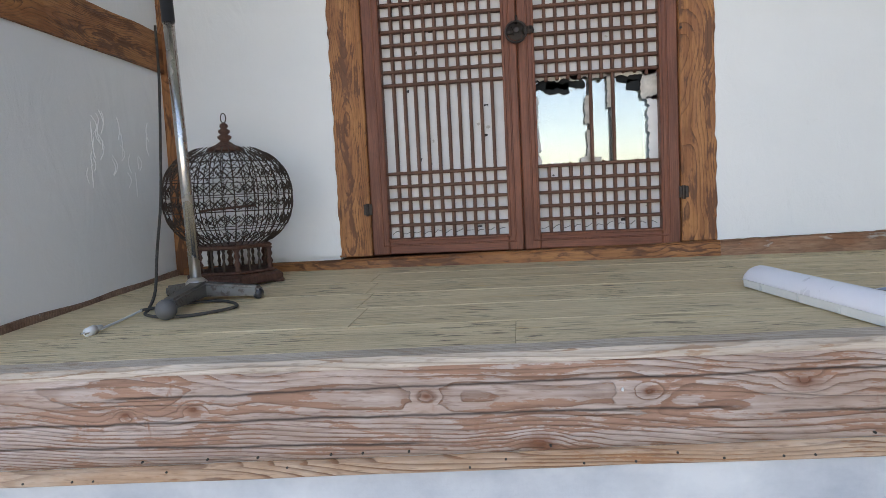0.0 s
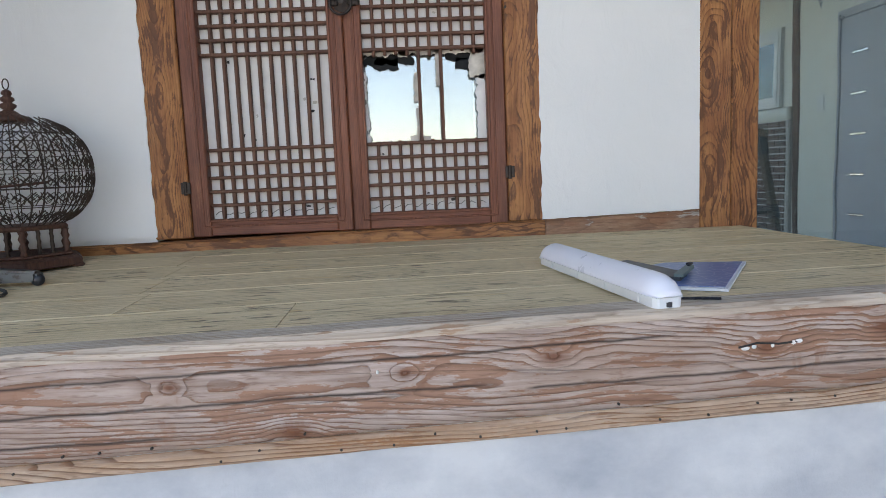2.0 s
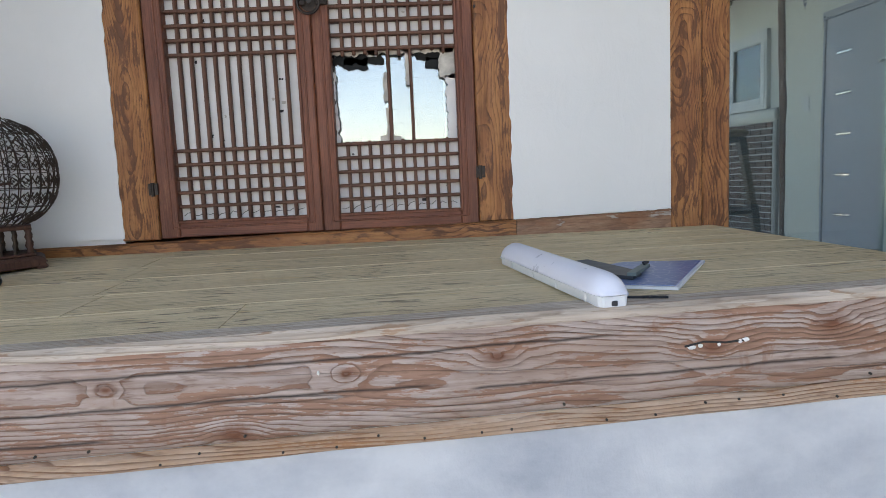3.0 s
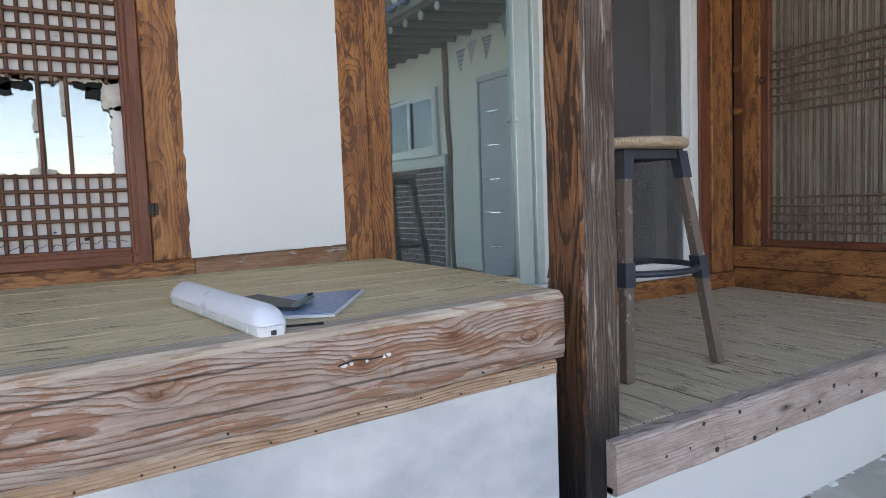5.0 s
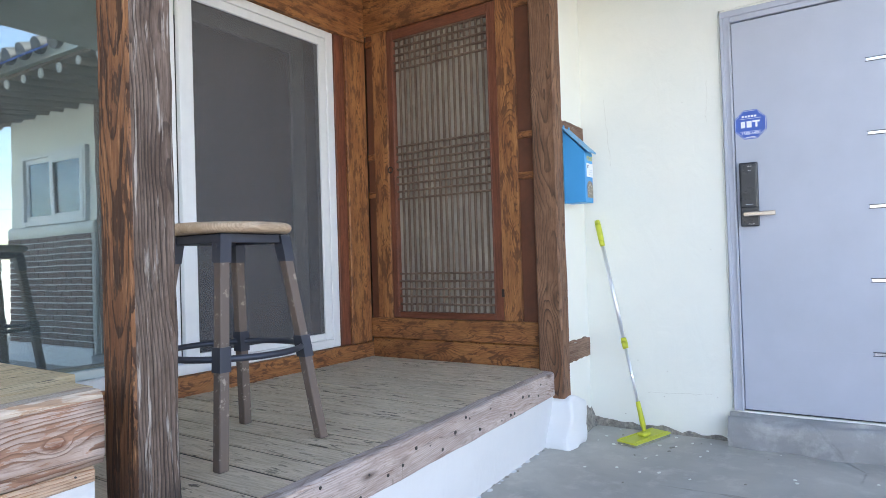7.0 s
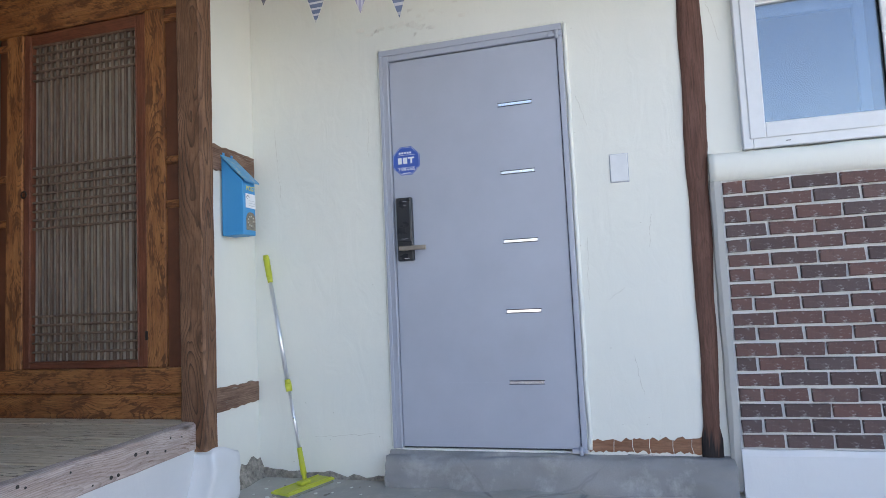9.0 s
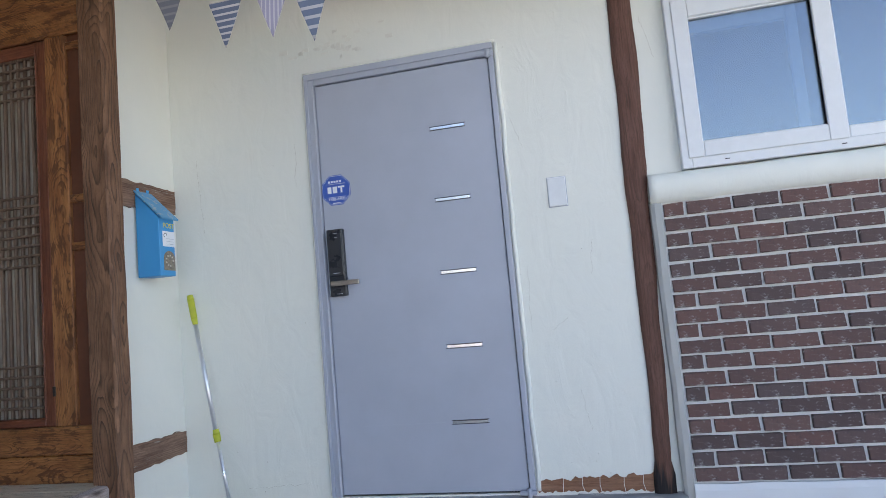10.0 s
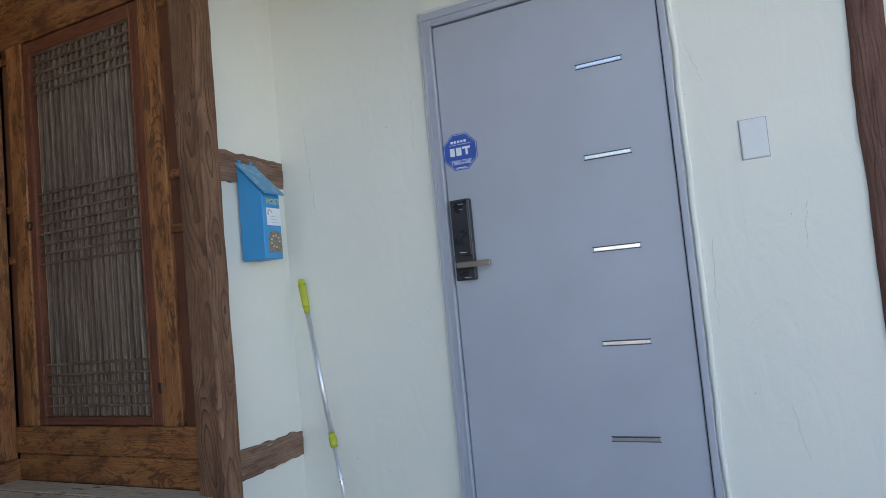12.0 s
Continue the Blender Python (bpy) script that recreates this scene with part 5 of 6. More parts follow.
F = E - 0.045
solid("brick_panel_back", boxes((F + 0.006, E, -2.84, -1.126, 0.19, 1.43)), plaster("white_brick_mortar", (0.74, 0.75, 0.74), (0.66, 0.67, 0.66), (0.4, 0.37, 0.33), 0.3), "white mortar bed of the brick panel", "wall", "structure")
brick_wall = thing("wall_brick", (E, -2.6, 0.2), "panel of dark red bricks with thick white mortar under the window", "brick wall", kind="structure")
M_GREYEDGE = plaster("grey_cement_render", (0.50, 0.50, 0.47), (0.43, 0.43, 0.41), (0.3, 0.28, 0.25), 0.3)
part("end_render", along_beam(lambda z: [(E, -1.085), (F + 0.012, -1.088), (F - 0.002, -1.104), (F - 0.003, -1.131), (E, -1.133)], 0.02, 1.43, 30, 0.005), M_GREYEDGE, brick_wall, "grey cement edge")
ob = brick_wall.children[-1]
for v in ob.data.vertices:
    v.co = Vector((v.co.y, v.co.z, v.co.x))
bm = along_beam(lambda y: [(E, 1.418), (F - 0.006, 1.422 + 0.008 * noise.noise((y * 6, 0, 0))), (F - 0.010, 1.50), (F - 0.004, 1.535), (E - 0.02, 1.553), (E, 1.555)], -2.84, -1.09, 60, 0.005)
for v in bm.verts:
    v.co.x, v.co.y = v.co.y, v.co.x
part("plaster_ledge", bm, M_CREAM, brick_wall, "cream plaster ledge under the window", smooth=True)
bm = along_beam(lambda y: [(E, 0.0), (F - 0.022, 0.0), (F - 0.020, 0.18), (F - 0.012, 0.205), (E, 0.21)], -2.84, -1.128, 50, 0.005)
for v in bm.verts:
    v.co.x, v.co.y = v.co.y, v.co.x
part("plaster_base", bm, M_WHITE, brick_wall, "white plaster base")

# ---- loose things on the low deck and in the corner ----
M_SEAT = wood("pale_worn_stool_seat", (0.55, 0.42, 0.30), (0.42, 0.30, 0.20), (0.17, 0.11, 0.07), axis="x",  line=0.45, rough=0.6, bump=0.3)
M_LEG = worn("grey_brown_scuffed_leg", (0.135, 0.10, 0.082), (0.34, 0.28, 0.23), 0.58, 0.7, scale=26)
M_NAVY = worn("dark_blue_grey_steel", (0.045, 0.05, 0.068), (0.11, 0.10, 0.10), 0.66, 0.45, 0.4)
cx, cy = 2.285, 1.728
stool = thing("bar_stool", (cx, cy, LOW), "tall bar stool with pale round seat and scuffed grey legs", "stool")
part("seat", lathe(bmesh.new(), [(0.19, 1.130), (0.203, 1.136), (0.209, 1.147), (0.207, 1.158), (0.196, 1.165), (0.10, 1.1665)], (cx, cy, 0), 40), M_SEAT, stool, "round pale wooden seat", smooth=True)
part("seat_plate", boxes((cx - 0.135, cx + 0.135, cy - 0.135, cy - 0.105, 1.098, 1.129), (cx - 0.135, cx + 0.135, cy + 0.105, cy + 0.135, 1.098, 1.129), (cx - 0.135, cx - 0.105, cy - 0.105, cy + 0.105, 1.098, 1.129), (cx + 0.105, cx + 0.135, cy - 0.105, cy + 0.105, 1.098, 1.129), bevel=0.003), M_NAVY, stool, "dark steel seat frame")


def slant(bm, a, b, w):
    """A square bar between two points, its sides along x and y."""
    pts = []
    for p in (a, b):
        pts += [(p[0] - w, p[1] - w, p[2]), (p[0] + w, p[1] - w, p[2]), (p[0] + w, p[1] + w, p[2]), (p[0] - w, p[1] + w, p[2])]
    return hexa(bm, pts)


for sx in (-1, 1):
    for sy in (-1, 1):
        foot, head = Vector((cx + sx * 0.208, cy + sy * 0.205, LOW)), Vector((cx + sx * 0.122, cy + sy * 0.122, 1.125))
        at = lambda z: tuple(foot.lerp(head, (z - LOW) / (1.125 - LOW)))
        bm = slant(bmesh.new(), tuple(foot), tuple(head), 0.0175)
        bmesh.ops.bevel(bm, geom=list(bm.edges), offset=0.003, segments=1, affect="EDGES")
        leg = part("leg", bm, M_LEG, stool)
        part("top_bracket", slant(bmesh.new(), at(1.035), at(1.124), 0.0205), M_NAVY, leg, "dark steel bracket")
        part("ring_bracket", slant(bmesh.new(), at(0.70), at(0.775), 0.0205), M_NAVY, leg, "dark steel bracket")
        p = at(1.09)
        part("bolt", rod(bmesh.new(), (p[0] + sx * 0.019, p[1], p[2]), (p[0] + sx * 0.025, p[1], p[2]), 0.006, sides=8), M_NAVY, leg)
part("foot_ring", tube(bmesh.new(), [(cx + 0.232 * math.cos(k * math.pi / 24), cy + 0.232 * math.sin(k * math.pi / 24), 0.737) for k in range(48)], 0.0105, 8, True), M_NAVY, stool, "dark steel foot ring", smooth=True)

M_LIME = plain("lime_yellow_plastic", (0.50, 0.52, 0.045), 0.45, vary=0.08, bump=0.05)
M_ALUTUBE = plain("brushed_aluminium", (0.72, 0.73, 0.75), 0.32, 0.75, vary=0.05)
mop = thing("floor_mop", (4.38, 0.97, 0.0), "aluminium mop with lime-yellow grip leaning in the corner", "mop")
foot, head = Vector((4.395, 0.972, 0.045)), Vector((4.535, 1.252, 1.225))
pt = lambda z: tuple(foot.lerp(head, (z - 0.045) / 1.18))
part("pole", rod(rod(bmesh.new(), pt(0.17), pt(0.52), 0.0085, sides=14), pt(0.50), pt(1.08), 0.0115, sides=14), M_ALUTUBE, mop, smooth=True)
part("grip", rod(rod(rod(bmesh.new(), pt(1.07), pt(1.10), 0.0125, 0.016, 14), pt(1.10), pt(1.20), 0.016, 0.0175, 14), pt(1.20), pt(1.225), 0.0175, 0.015, 14), M_LIME, mop, "lime-yellow grip", smooth=True)
part("collar", rod(rod(bmesh.new(), pt(0.485), pt(0.52), 0.016, 0.018, 12), pt(0.52), pt(0.545), 0.018, 0.014, 12), M_LIME, mop, smooth=True)
part("lower_joint", rod(rod(bmesh.new(), pt(0.045), pt(0.09), 0.011, 0.013, 12), pt(0.07), pt(0.20), 0.0155, 0.0125, 12), M_LIME, mop, smooth=True)
bm = boxes((-0.165, 0.165, -0.062, 0.062, 0.014, 0.026), bevel=0.005, seg=2)
box(bm, -0.155, 0.155, -0.050, -0.046, 0.026, 0.031), box(bm, -0.155, 0.155, 0.046, 0.050, 0.026, 0.031), box(bm, -0.035, 0.035, -0.022, 0.022, 0.026, 0.046, bevel=0.006)
bmesh.ops.transform(bm, matrix=Matrix.Translation((4.375, 0.968, 0)) @ Matrix.Rotation(radians(-17), 4, "Z"), verts=bm.verts)
part("mop_head", bm, M_LIME, mop, "lime-yellow mop plate")
bm = boxes((-0.16, 0.16, -0.06, 0.06, 0.0, 0.014), bevel=0.004)
bmesh.ops.transform(bm, matrix=Matrix.Translation((4.375, 0.968, 0)) @ Matrix.Rotation(radians(-17), 4, "Z"), verts=bm.verts)
part("sponge_pad", bm, plain("grey_pad", (0.25, 0.25, 0.22), 0.95, vary=0.2), mop, "grey cleaning pad")

M_MAIL = worn("sky_blue_box_paint", (0.035, 0.30, 0.62), (0.20, 0.36, 0.48), 0.70, 0.45)
S = SIDE
mx0, mx1, my0, my1 = 4.252, 4.366, S - 0.140, S - 0.012
mail = thing("mailbox", (4.32, S, 1.318), "sky-blue metal mailbox with a sloping lid on the wall", "mailbox")
bm = bmesh.new()
hexa(bm, [(mx0, my0, 1.318), (mx1, my0, 1.318), (mx1, my1, 1.318), (mx0, my1, 1.318), (mx0, my0, 1.60), (mx1, my0, 1.60), (mx1, my1, 1.735), (mx0, my1, 1.735)])
bmesh.ops.bevel(bm, geom=list(bm.edges), offset=0.003, segments=1, affect="EDGES")
part("body", bm, M_MAIL, mail)
bm = bmesh.new()
hexa(bm, [(mx0 - 0.008, my0 - 0.022, 1.592), (mx1 + 0.008, my0 - 0.022, 1.592), (mx1 + 0.008, my1, 1.742), (mx0 - 0.008, my1, 1.742), (mx0 - 0.008, my0 - 0.022, 1.602), (mx1 + 0.008, my0 - 0.022, 1.602), (mx1 + 0.008, my1, 1.752), (mx0 - 0.008, my1, 1.752)])
bmesh.ops.bevel(bm, geom=list(bm.edges), offset=0.002, segments=1, affect="EDGES")
lid = part("lid", bm, worn("faded_blue_lid_paint", (0.09, 0.33, 0.55), (0.33, 0.42, 0.48), 0.52, 0.55), mail, "sloping faded blue lid")
for x in (mx0 + 0.02, mx1 - 0.02):
    part("hanger", boxes((x - 0.009, x + 0.009, my1 - 0.004, my1 + 0.008, 1.735, 1.765), bevel=0.002), M_MAIL, mail)
part("lid_mark", boxes((4.31, 4.335, my0 + 0.04, my0 + 0.06, 1.652, 1.660)), M_PRINT, lid)
M_YELLOW = plain("yellow_print", (0.75, 0.62, 0.12), 0.6, bump=0)
put_text("POST", 0.036, Matrix.Translation((4.322, my0 - 0.0012, 1.565)) @ Matrix.Rotation(radians(90), 4, "X"), M_YELLOW, mail)
part("label_card", boxes((4.275, 4.365, my0 - 0.0022, my0 + 0.001, 1.462, 1.538), bevel=0.001), M_PRINT, mail, "white paper label")
for z in (1.50, 1.487, 1.474):
    part("label_rule", boxes((4.30, 4.355, my0 - 0.0028, my0 - 0.002, z, z + 0.0015)), M_STEEL, mail)
part("label_emblem", tube(bmesh.new(), [(4.293 + 0.011 * math.cos(k * 0.7), my0 - 0.0025, 1.517 + 0.011 * math.sin(k * 0.7)) for k in range(7)], 0.0016, 5), M_STEEL_D, mail)
M_CLEAR = plain("brownish_clouded_pane", (0.23, 0.19, 0.14), 0.4, vary=0.4, scale=60)
bm = bmesh.new()
arch = [(4.278, 1.345), (4.362, 1.345)] + [(4.32 + 0.042 * math.cos(k * math.pi / 8), 1.405 + 0.036 * math.sin(k * math.pi / 8)) for k in range(9)]
bm.faces.new([bm.verts.new((x, my0 - 0.0012, z)) for x, z in arch])
r = bmesh.ops.extrude_face_region(bm, geom=list(bm.faces))
bmesh.ops.translate(bm, verts=[g for g in r["geom"] if isinstance(g, bmesh.types.BMVert)], vec=(0, 0.004, 0))
part("viewing_pane", bm, M_CLEAR, mail, "clouded viewing window with a leaf pattern")
M_WREATH = plain("pale_wreath_print", (0.55, 0.50, 0.42), 0.6, vary=0.2)
for k in range(9):
    a = k * 2 * math.pi / 9
    part("wreath_leaf", boxes((4.32 + 0.026 * math.cos(a) - 0.005, 4.32 + 0.026 * math.cos(a) + 0.005, my0 - 0.0026, my0 - 0.001, 1.393 + 0.026 * math.sin(a) - 0.004, 1.393 + 0.026 * math.sin(a) + 0.004), bevel=0.001), M_WREATH, mail)
part("wreath_centre", octagon(0.014, my0 - 0.0024, my0 - 0.001, 4.32, 1.393), M_WREATH, mail)
for v in mail.children[-1].data.vertices:
    v.co = Vector((v.co.y, v.co.x, v.co.z))

# ---- things on the high deck ----
M_WIRE = worn("rusty_dark_wire", (0.055, 0.036, 0.026), (0.13, 0.06, 0.035), 0.6, 0.7, 0.3, 60)
M_CAGEWOOD = wood("dark_red_turned_wood", (0.13, 0.06, 0.04), (0.09, 0.04, 0.026), (0.035, 0.016, 0.011), axis="z",  line=0.4, rough=0.6)
gx, gy, gz = -0.612, 2.118, deck_z(-0.61, 2.11)
cage = thing("bird_cage", (gx, gy, gz), "round rusty wire birdcage on a dark turned-wood base", "birdcage")
mid, R, H = gz + 0.277, 0.200, 0.168


def cage_r(z):
    u = max(-1.0, min(1.0, (z - mid) / H))
    return R * (1 - abs(u) ** 2.3) ** (1 / 2.3)


z_low, z_high = mid - 0.150, mid + 0.155
for k in range(36):
    a = k * math.pi / 18
    pts = [(gx + cage_r(z) * math.cos(a), gy + cage_r(z) * math.sin(a), z) for z in np.linspace(z_low, z_high, 15)]
    part("cage_wire", tube(bmesh.new(), pts, 0.0017, 4), M_WIRE, cage)
for z in (z_low, mid - 0.098, mid - 0.045, mid + 0.005, mid + 0.055, mid + 0.106):
    part("cage_hoop", tube(bmesh.new(), [(gx + cage_r(z) * 1.005 * math.cos(k * math.pi / 20), gy + cage_r(z) * 1.005 * math.sin(k * math.pi / 20), z) for k in range(40)], 0.0016, 4, True), M_WIRE, cage)


def scroll(z, a, flip, s):
    """An S-scroll of wire lying on the cage's skin."""
    out = []
    for i in range(13):
        t = i / 12 * 2 - 1
        curl = 2.6 * math.pi * abs(t) ** 1.5 * (1 if t > 0 else -1)
        r = s * (1 - 0.75 * abs(t))
        du, dz = (s * 0.55 * (1 if t > 0 else -1) + r * math.sin(abs(curl)) * flip * 0.9), r * math.cos(curl) * (1 if t > 0 else -1) * 0.8
        zz = z + dz
        rr = cage_r(zz) * 1.004
        aa = a + du / max(rr, 0.05)
        out.append((gx + rr * math.cos(aa), gy + rr * math.sin(aa), zz))
    return out


for z, s in ((mid - 0.125, 0.020), (mid - 0.072, 0.027), (mid - 0.020, 0.027), (mid + 0.031, 0.027), (mid + 0.082, 0.027), (mid + 0.128, 0.018)):
    bm = bmesh.new()
    for k in range(15):
        for flip in (-1, 1):
            tube(bm, scroll(z, (k + 0.25 * flip + 0.5) * 2 * math.pi / 15, flip, s), 0.0015, 4)
    part("scroll_band", bm, M_WIRE, cage, "band of curled wire scrolls")
part("crown", lathe(bmesh.new(), [(0.062, z_high - 0.008), (0.055, z_high + 0.0032), (0.030, z_high + 0.0128), (0.020, z_high + 0.0208), (0.012, z_high + 0.0256), (0.021, z_high + 0.0336), (0.022, z_high + 0.0400), (0.011, z_high + 0.0464), (0.018, z_high + 0.0528), (0.018, z_high + 0.0592), (0.009, z_high + 0.0648), (0.014, z_high + 0.0712), (0.011, z_high + 0.0792), (0.004, z_high + 0.0832)], (gx, gy, 0), 18), M_CAGEWOOD, cage, "dark turned-wood finial", smooth=True)
part("hanging_ring", tube(bmesh.new(), [(gx + 0.009 * math.cos(k * math.pi / 7), gy, z_high + 0.098 + 0.015 * math.sin(k * math.pi / 7)) for k in range(14)], 0.0018, 5, True), M_WIRE, cage)
part("perch", rod(bmesh.new(), (gx - 0.09, gy - 0.03, mid - 0.04), (gx + 0.085, gy + 0.01, mid - 0.028), 0.004, sides=8), M_CAGEWOOD, cage)
part("perch_hanger", tube(bmesh.new(), [(gx + 0.085, gy + 0.01, mid - 0.028), (gx + 0.083, gy, mid + 0.16)], 0.0014, 4), M_WIRE, cage)
for nm, r0, z0, z1 in (("base_tray", 0.140, 0.036, 0.046), ("top_tray", 0.132, 0.114, 0.128)):
    part(nm, lathe(bmesh.new(), [(r0 - 0.006, gz + z0), (r0, gz + z0 + 0.004), (r0, gz + z1 - 0.004), (r0 - 0.006, gz + z1)], (gx, gy, 0), 6), M_CAGEWOOD, cage)
part("plinth", lathe(bmesh.new(), [(0.160, gz + 0.006), (0.164, gz + 0.011), (0.164, gz + 0.027), (0.152, gz + 0.036)], (gx, gy, 0), 6), M_CAGEWOOD, cage, "dark six-sided wooden plinth")
for k in range(6):
    a = k * math.pi / 3
    x, y = gx + 0.148 * math.cos(a), gy + 0.148 * math.sin(a)
    part("foot", lathe(bmesh.new(), [(0.016, gz - 0.001), (0.020, gz + 0.006), (0.014, gz + 0.014)], (x, y, 0), 10), M_CAGEWOOD, cage)
for k in range(18):
    a = k * math.pi / 9
    rr = 0.122 if k % 3 == 0 else 0.110
    x, y = gx + rr * math.cos(a), gy + rr * math.sin(a)
    w = 0.011 if k % 3 == 0 else 0.006
    part("spindle", lathe(bmesh.new(), [(w, gz + 0.046), (w * 0.6, gz + 0.057), (w * 1.05, gz + 0.069), (w * 0.5, gz + 0.081), (w * 1.0, gz + 0.093), (w * 0.6, gz + 0.104), (w, gz + 0.114)], (x, y, 0), 8), M_CAGEWOOD if k % 3 == 0 else M_WIRE, cage, smooth=True)

px, py, pz = -0.598, 1.846, deck_z(-0.60, 1.85)
M_STAINLESS = plain("stained_stainless_tube", (0.60, 0.58, 0.55), 0.26, 0.95, vary=0.15, scale=7)
M_CAST = worn("grey_cast_metal", (0.15, 0.145, 0.135), (0.08, 0.06, 0.05), 0.55, 0.5, 0.6)
stand = thing("floor_stand", (px, py, pz), "steel pole stand with a forked cast foot beside the birdcage", "stand")
lean = lambda z: (px + -0.045 * (z - pz) / (2.35 - pz), py, z)
part("pole", rod(bmesh.new(), lean(pz + 0.05), lean(1.535), 0.0155, sides=18), M_STAINLESS, stand, "bright steel tube", smooth=True)
part("sleeve", rod(bmesh.new(), lean(1.53), lean(2.2), 0.0175, sides=18), M_LOCK, stand, "black upper sleeve", smooth=True)
part("collar", lathe(bmesh.new(), [(0.030, pz + 0.042), (0.030, pz + 0.052), (0.022, pz + 0.060), (0.016, pz + 0.064)], (px, py, 0), 18), M_STAINLESS, stand, smooth=True)


def foot_arm(a, b, w0, w1):
    bm = bmesh.new()
    a, b = Vector(a), Vector(b)
    n = Vector((-(b - a).y, (b - a).x, 0)).normalized()
    hexa(bm, [a - n * w0, b - n * w1, b + n * w1, a + n * w0, *[p + Vector((0, 0, h)) for p, h in ((a - n * w0 * 0.8, 0.042), (b - n * w1 * 0.8, 0.026), (b + n * w1 * 0.8, 0.026), (a + n * w0 * 0.8, 0.042))]])
    bmesh.ops.bevel(bm, geom=list(bm.edges), offset=0.006, segments=2, affect="EDGES")
    return bm


part("foot_arm", foot_arm((px - 0.02, py, pz + 0.012), (px + 0.195, py - 0.02, pz + 0.012), 0.032, 0.020), M_CAST, stand, "cast grey foot arm")
part("foot_arm", foot_arm((px + 0.01, py, pz + 0.012), (px + 0.042, py - 0.225, pz + 0.012), 0.032, 0.022), M_CAST, stand, "cast grey foot arm")
part("foot_arm", foot_arm((px + 0.01, py, pz + 0.012), (px - 0.11, py + 0.05, pz + 0.012), 0.032, 0.022), M_CAST, stand, "cast grey foot arm")
for x, y, r in ((px + 0.188, py - 0.020, 0.016), (px - 0.105, py + 0.048, 0.016)):
    bm = bmesh.new()
    bmesh.ops.create_uvsphere(bm, u_segments=14, v_segments=8, radius=r, matrix=Matrix.Translation((x, y, deck_z(x, y) + r)))
    part("foot_pad", bm, M_LOCK, stand, "round dark foot pad", smooth=True)
bm = bmesh.new()
wx, wy = px + 0.048, py - 0.246
bmesh.ops.create_uvsphere(bm, u_segments=18, v_segments=10, radius=0.026, matrix=Matrix.Translation((wx, wy, deck_z(wx, wy) + 0.026)))
part("wheel", bm, plain("grey_rubber_wheel", (0.10, 0.10, 0.10), 0.6, vary=0.2), stand, "grey rubber ball wheel", smooth=True)

cord = thing("power_cord", (-0.6, 1.75, deck_z(-0.6, 1.75)), "dark woven cord looped on the deck with a white plug", "power cord")
dz = lambda x, y, h=0.005: (x, y, deck_z(x, y) + h)
loop = [(-0.80, 2.09, 1.60), (-0.795, 2.08, 1.45), (-0.79, 2.05, 1.25), (-0.765, 1.98, 1.05), (-0.73, 1.88, 0.90), (-0.69, 1.79, 0.80), dz(-0.675, 1.73), dz(-0.64, 1.655), dz(-0.573, 1.615), dz(-0.492, 1.622), dz(-0.42, 1.706), dz(-0.50, 1.792), dz(-0.596, 1.775), dz(-0.673, 1.72), dz(-0.682, 1.705)]


def smooth_path(pts, per=5):
    out = []
    p = [Vector(q) for q in pts]
    for i in range(len(p) - 1):
        a, b, c, d = p[max(0, i - 1)], p[i], p[i + 1], p[min(len(p) - 1, i + 2)]
        for k in range(per):
            t = k / per
            out.append(0.5 * ((2 * b) + (c - a) * t + (2 * a - 5 * b + 4 * c - d) * t * t + (3 * b - 3 * c + d - a) * t ** 3))
    return out + [p[-1]]


M_CORD = worn("dark_woven_cord", (0.05, 0.045, 0.04), (0.16, 0.14, 0.12), 0.58, 0.9, scale=160)
part("cable", tube(bmesh.new(), smooth_path(loop), 0.0042, 6), M_CORD, cord, smooth=True)
part("white_lead", tube(bmesh.new(), smooth_path([dz(-0.682, 1.705), dz(-0.672, 1.63), dz(-0.667, 1.573), dz(-0.663, 1.512)]), 0.003, 6), M_PVC, cord, "thin white lead", smooth=True)
a = Vector(dz(-0.663, 1.515, 0.010))
b = Vector(dz(-0.661, 1.448, 0.010))
part("plug", rod(rod(bmesh.new(), a, a.lerp(b, 0.45), 0.005, 0.010, 12), a.lerp(b, 0.4), a.lerp(b, 0.8), 0.0115, 0.010, 12), M_PVC, cord, "white two-pin plug", smooth=True)
part("plug_pins", rod(rod(bmesh.new(), a.lerp(b, 0.78) + Vector((0.006, 0.0, 0)), b + Vector((0.006, 0.0, 0)), 0.0022, sides=6), a.lerp(b, 0.78) - Vector((0.006, 0.0, 0)), b - Vector((0.006, 0.0, 0)), 0.0022, sides=6), M_CHROME, cord)

# tube light lying on the deck
M_OPAL = plain("white_opal_plastic", (0.78, 0.79, 0.86), 0.3, vary=0.03, scale=6, bump=0.02)
ta, tb = Vector((0.853, 1.715, 0)), Vector((0.938, 1.200, 0))
axis = (tb - ta).normalized()
across = Vector((-axis.y, axis.x, 0))
lamp = thing("tube_light", (0.9, 1.5, deck_z(0.9, 1.5)), "white plastic tube light with rounded ends lying on the deck", "tube light")


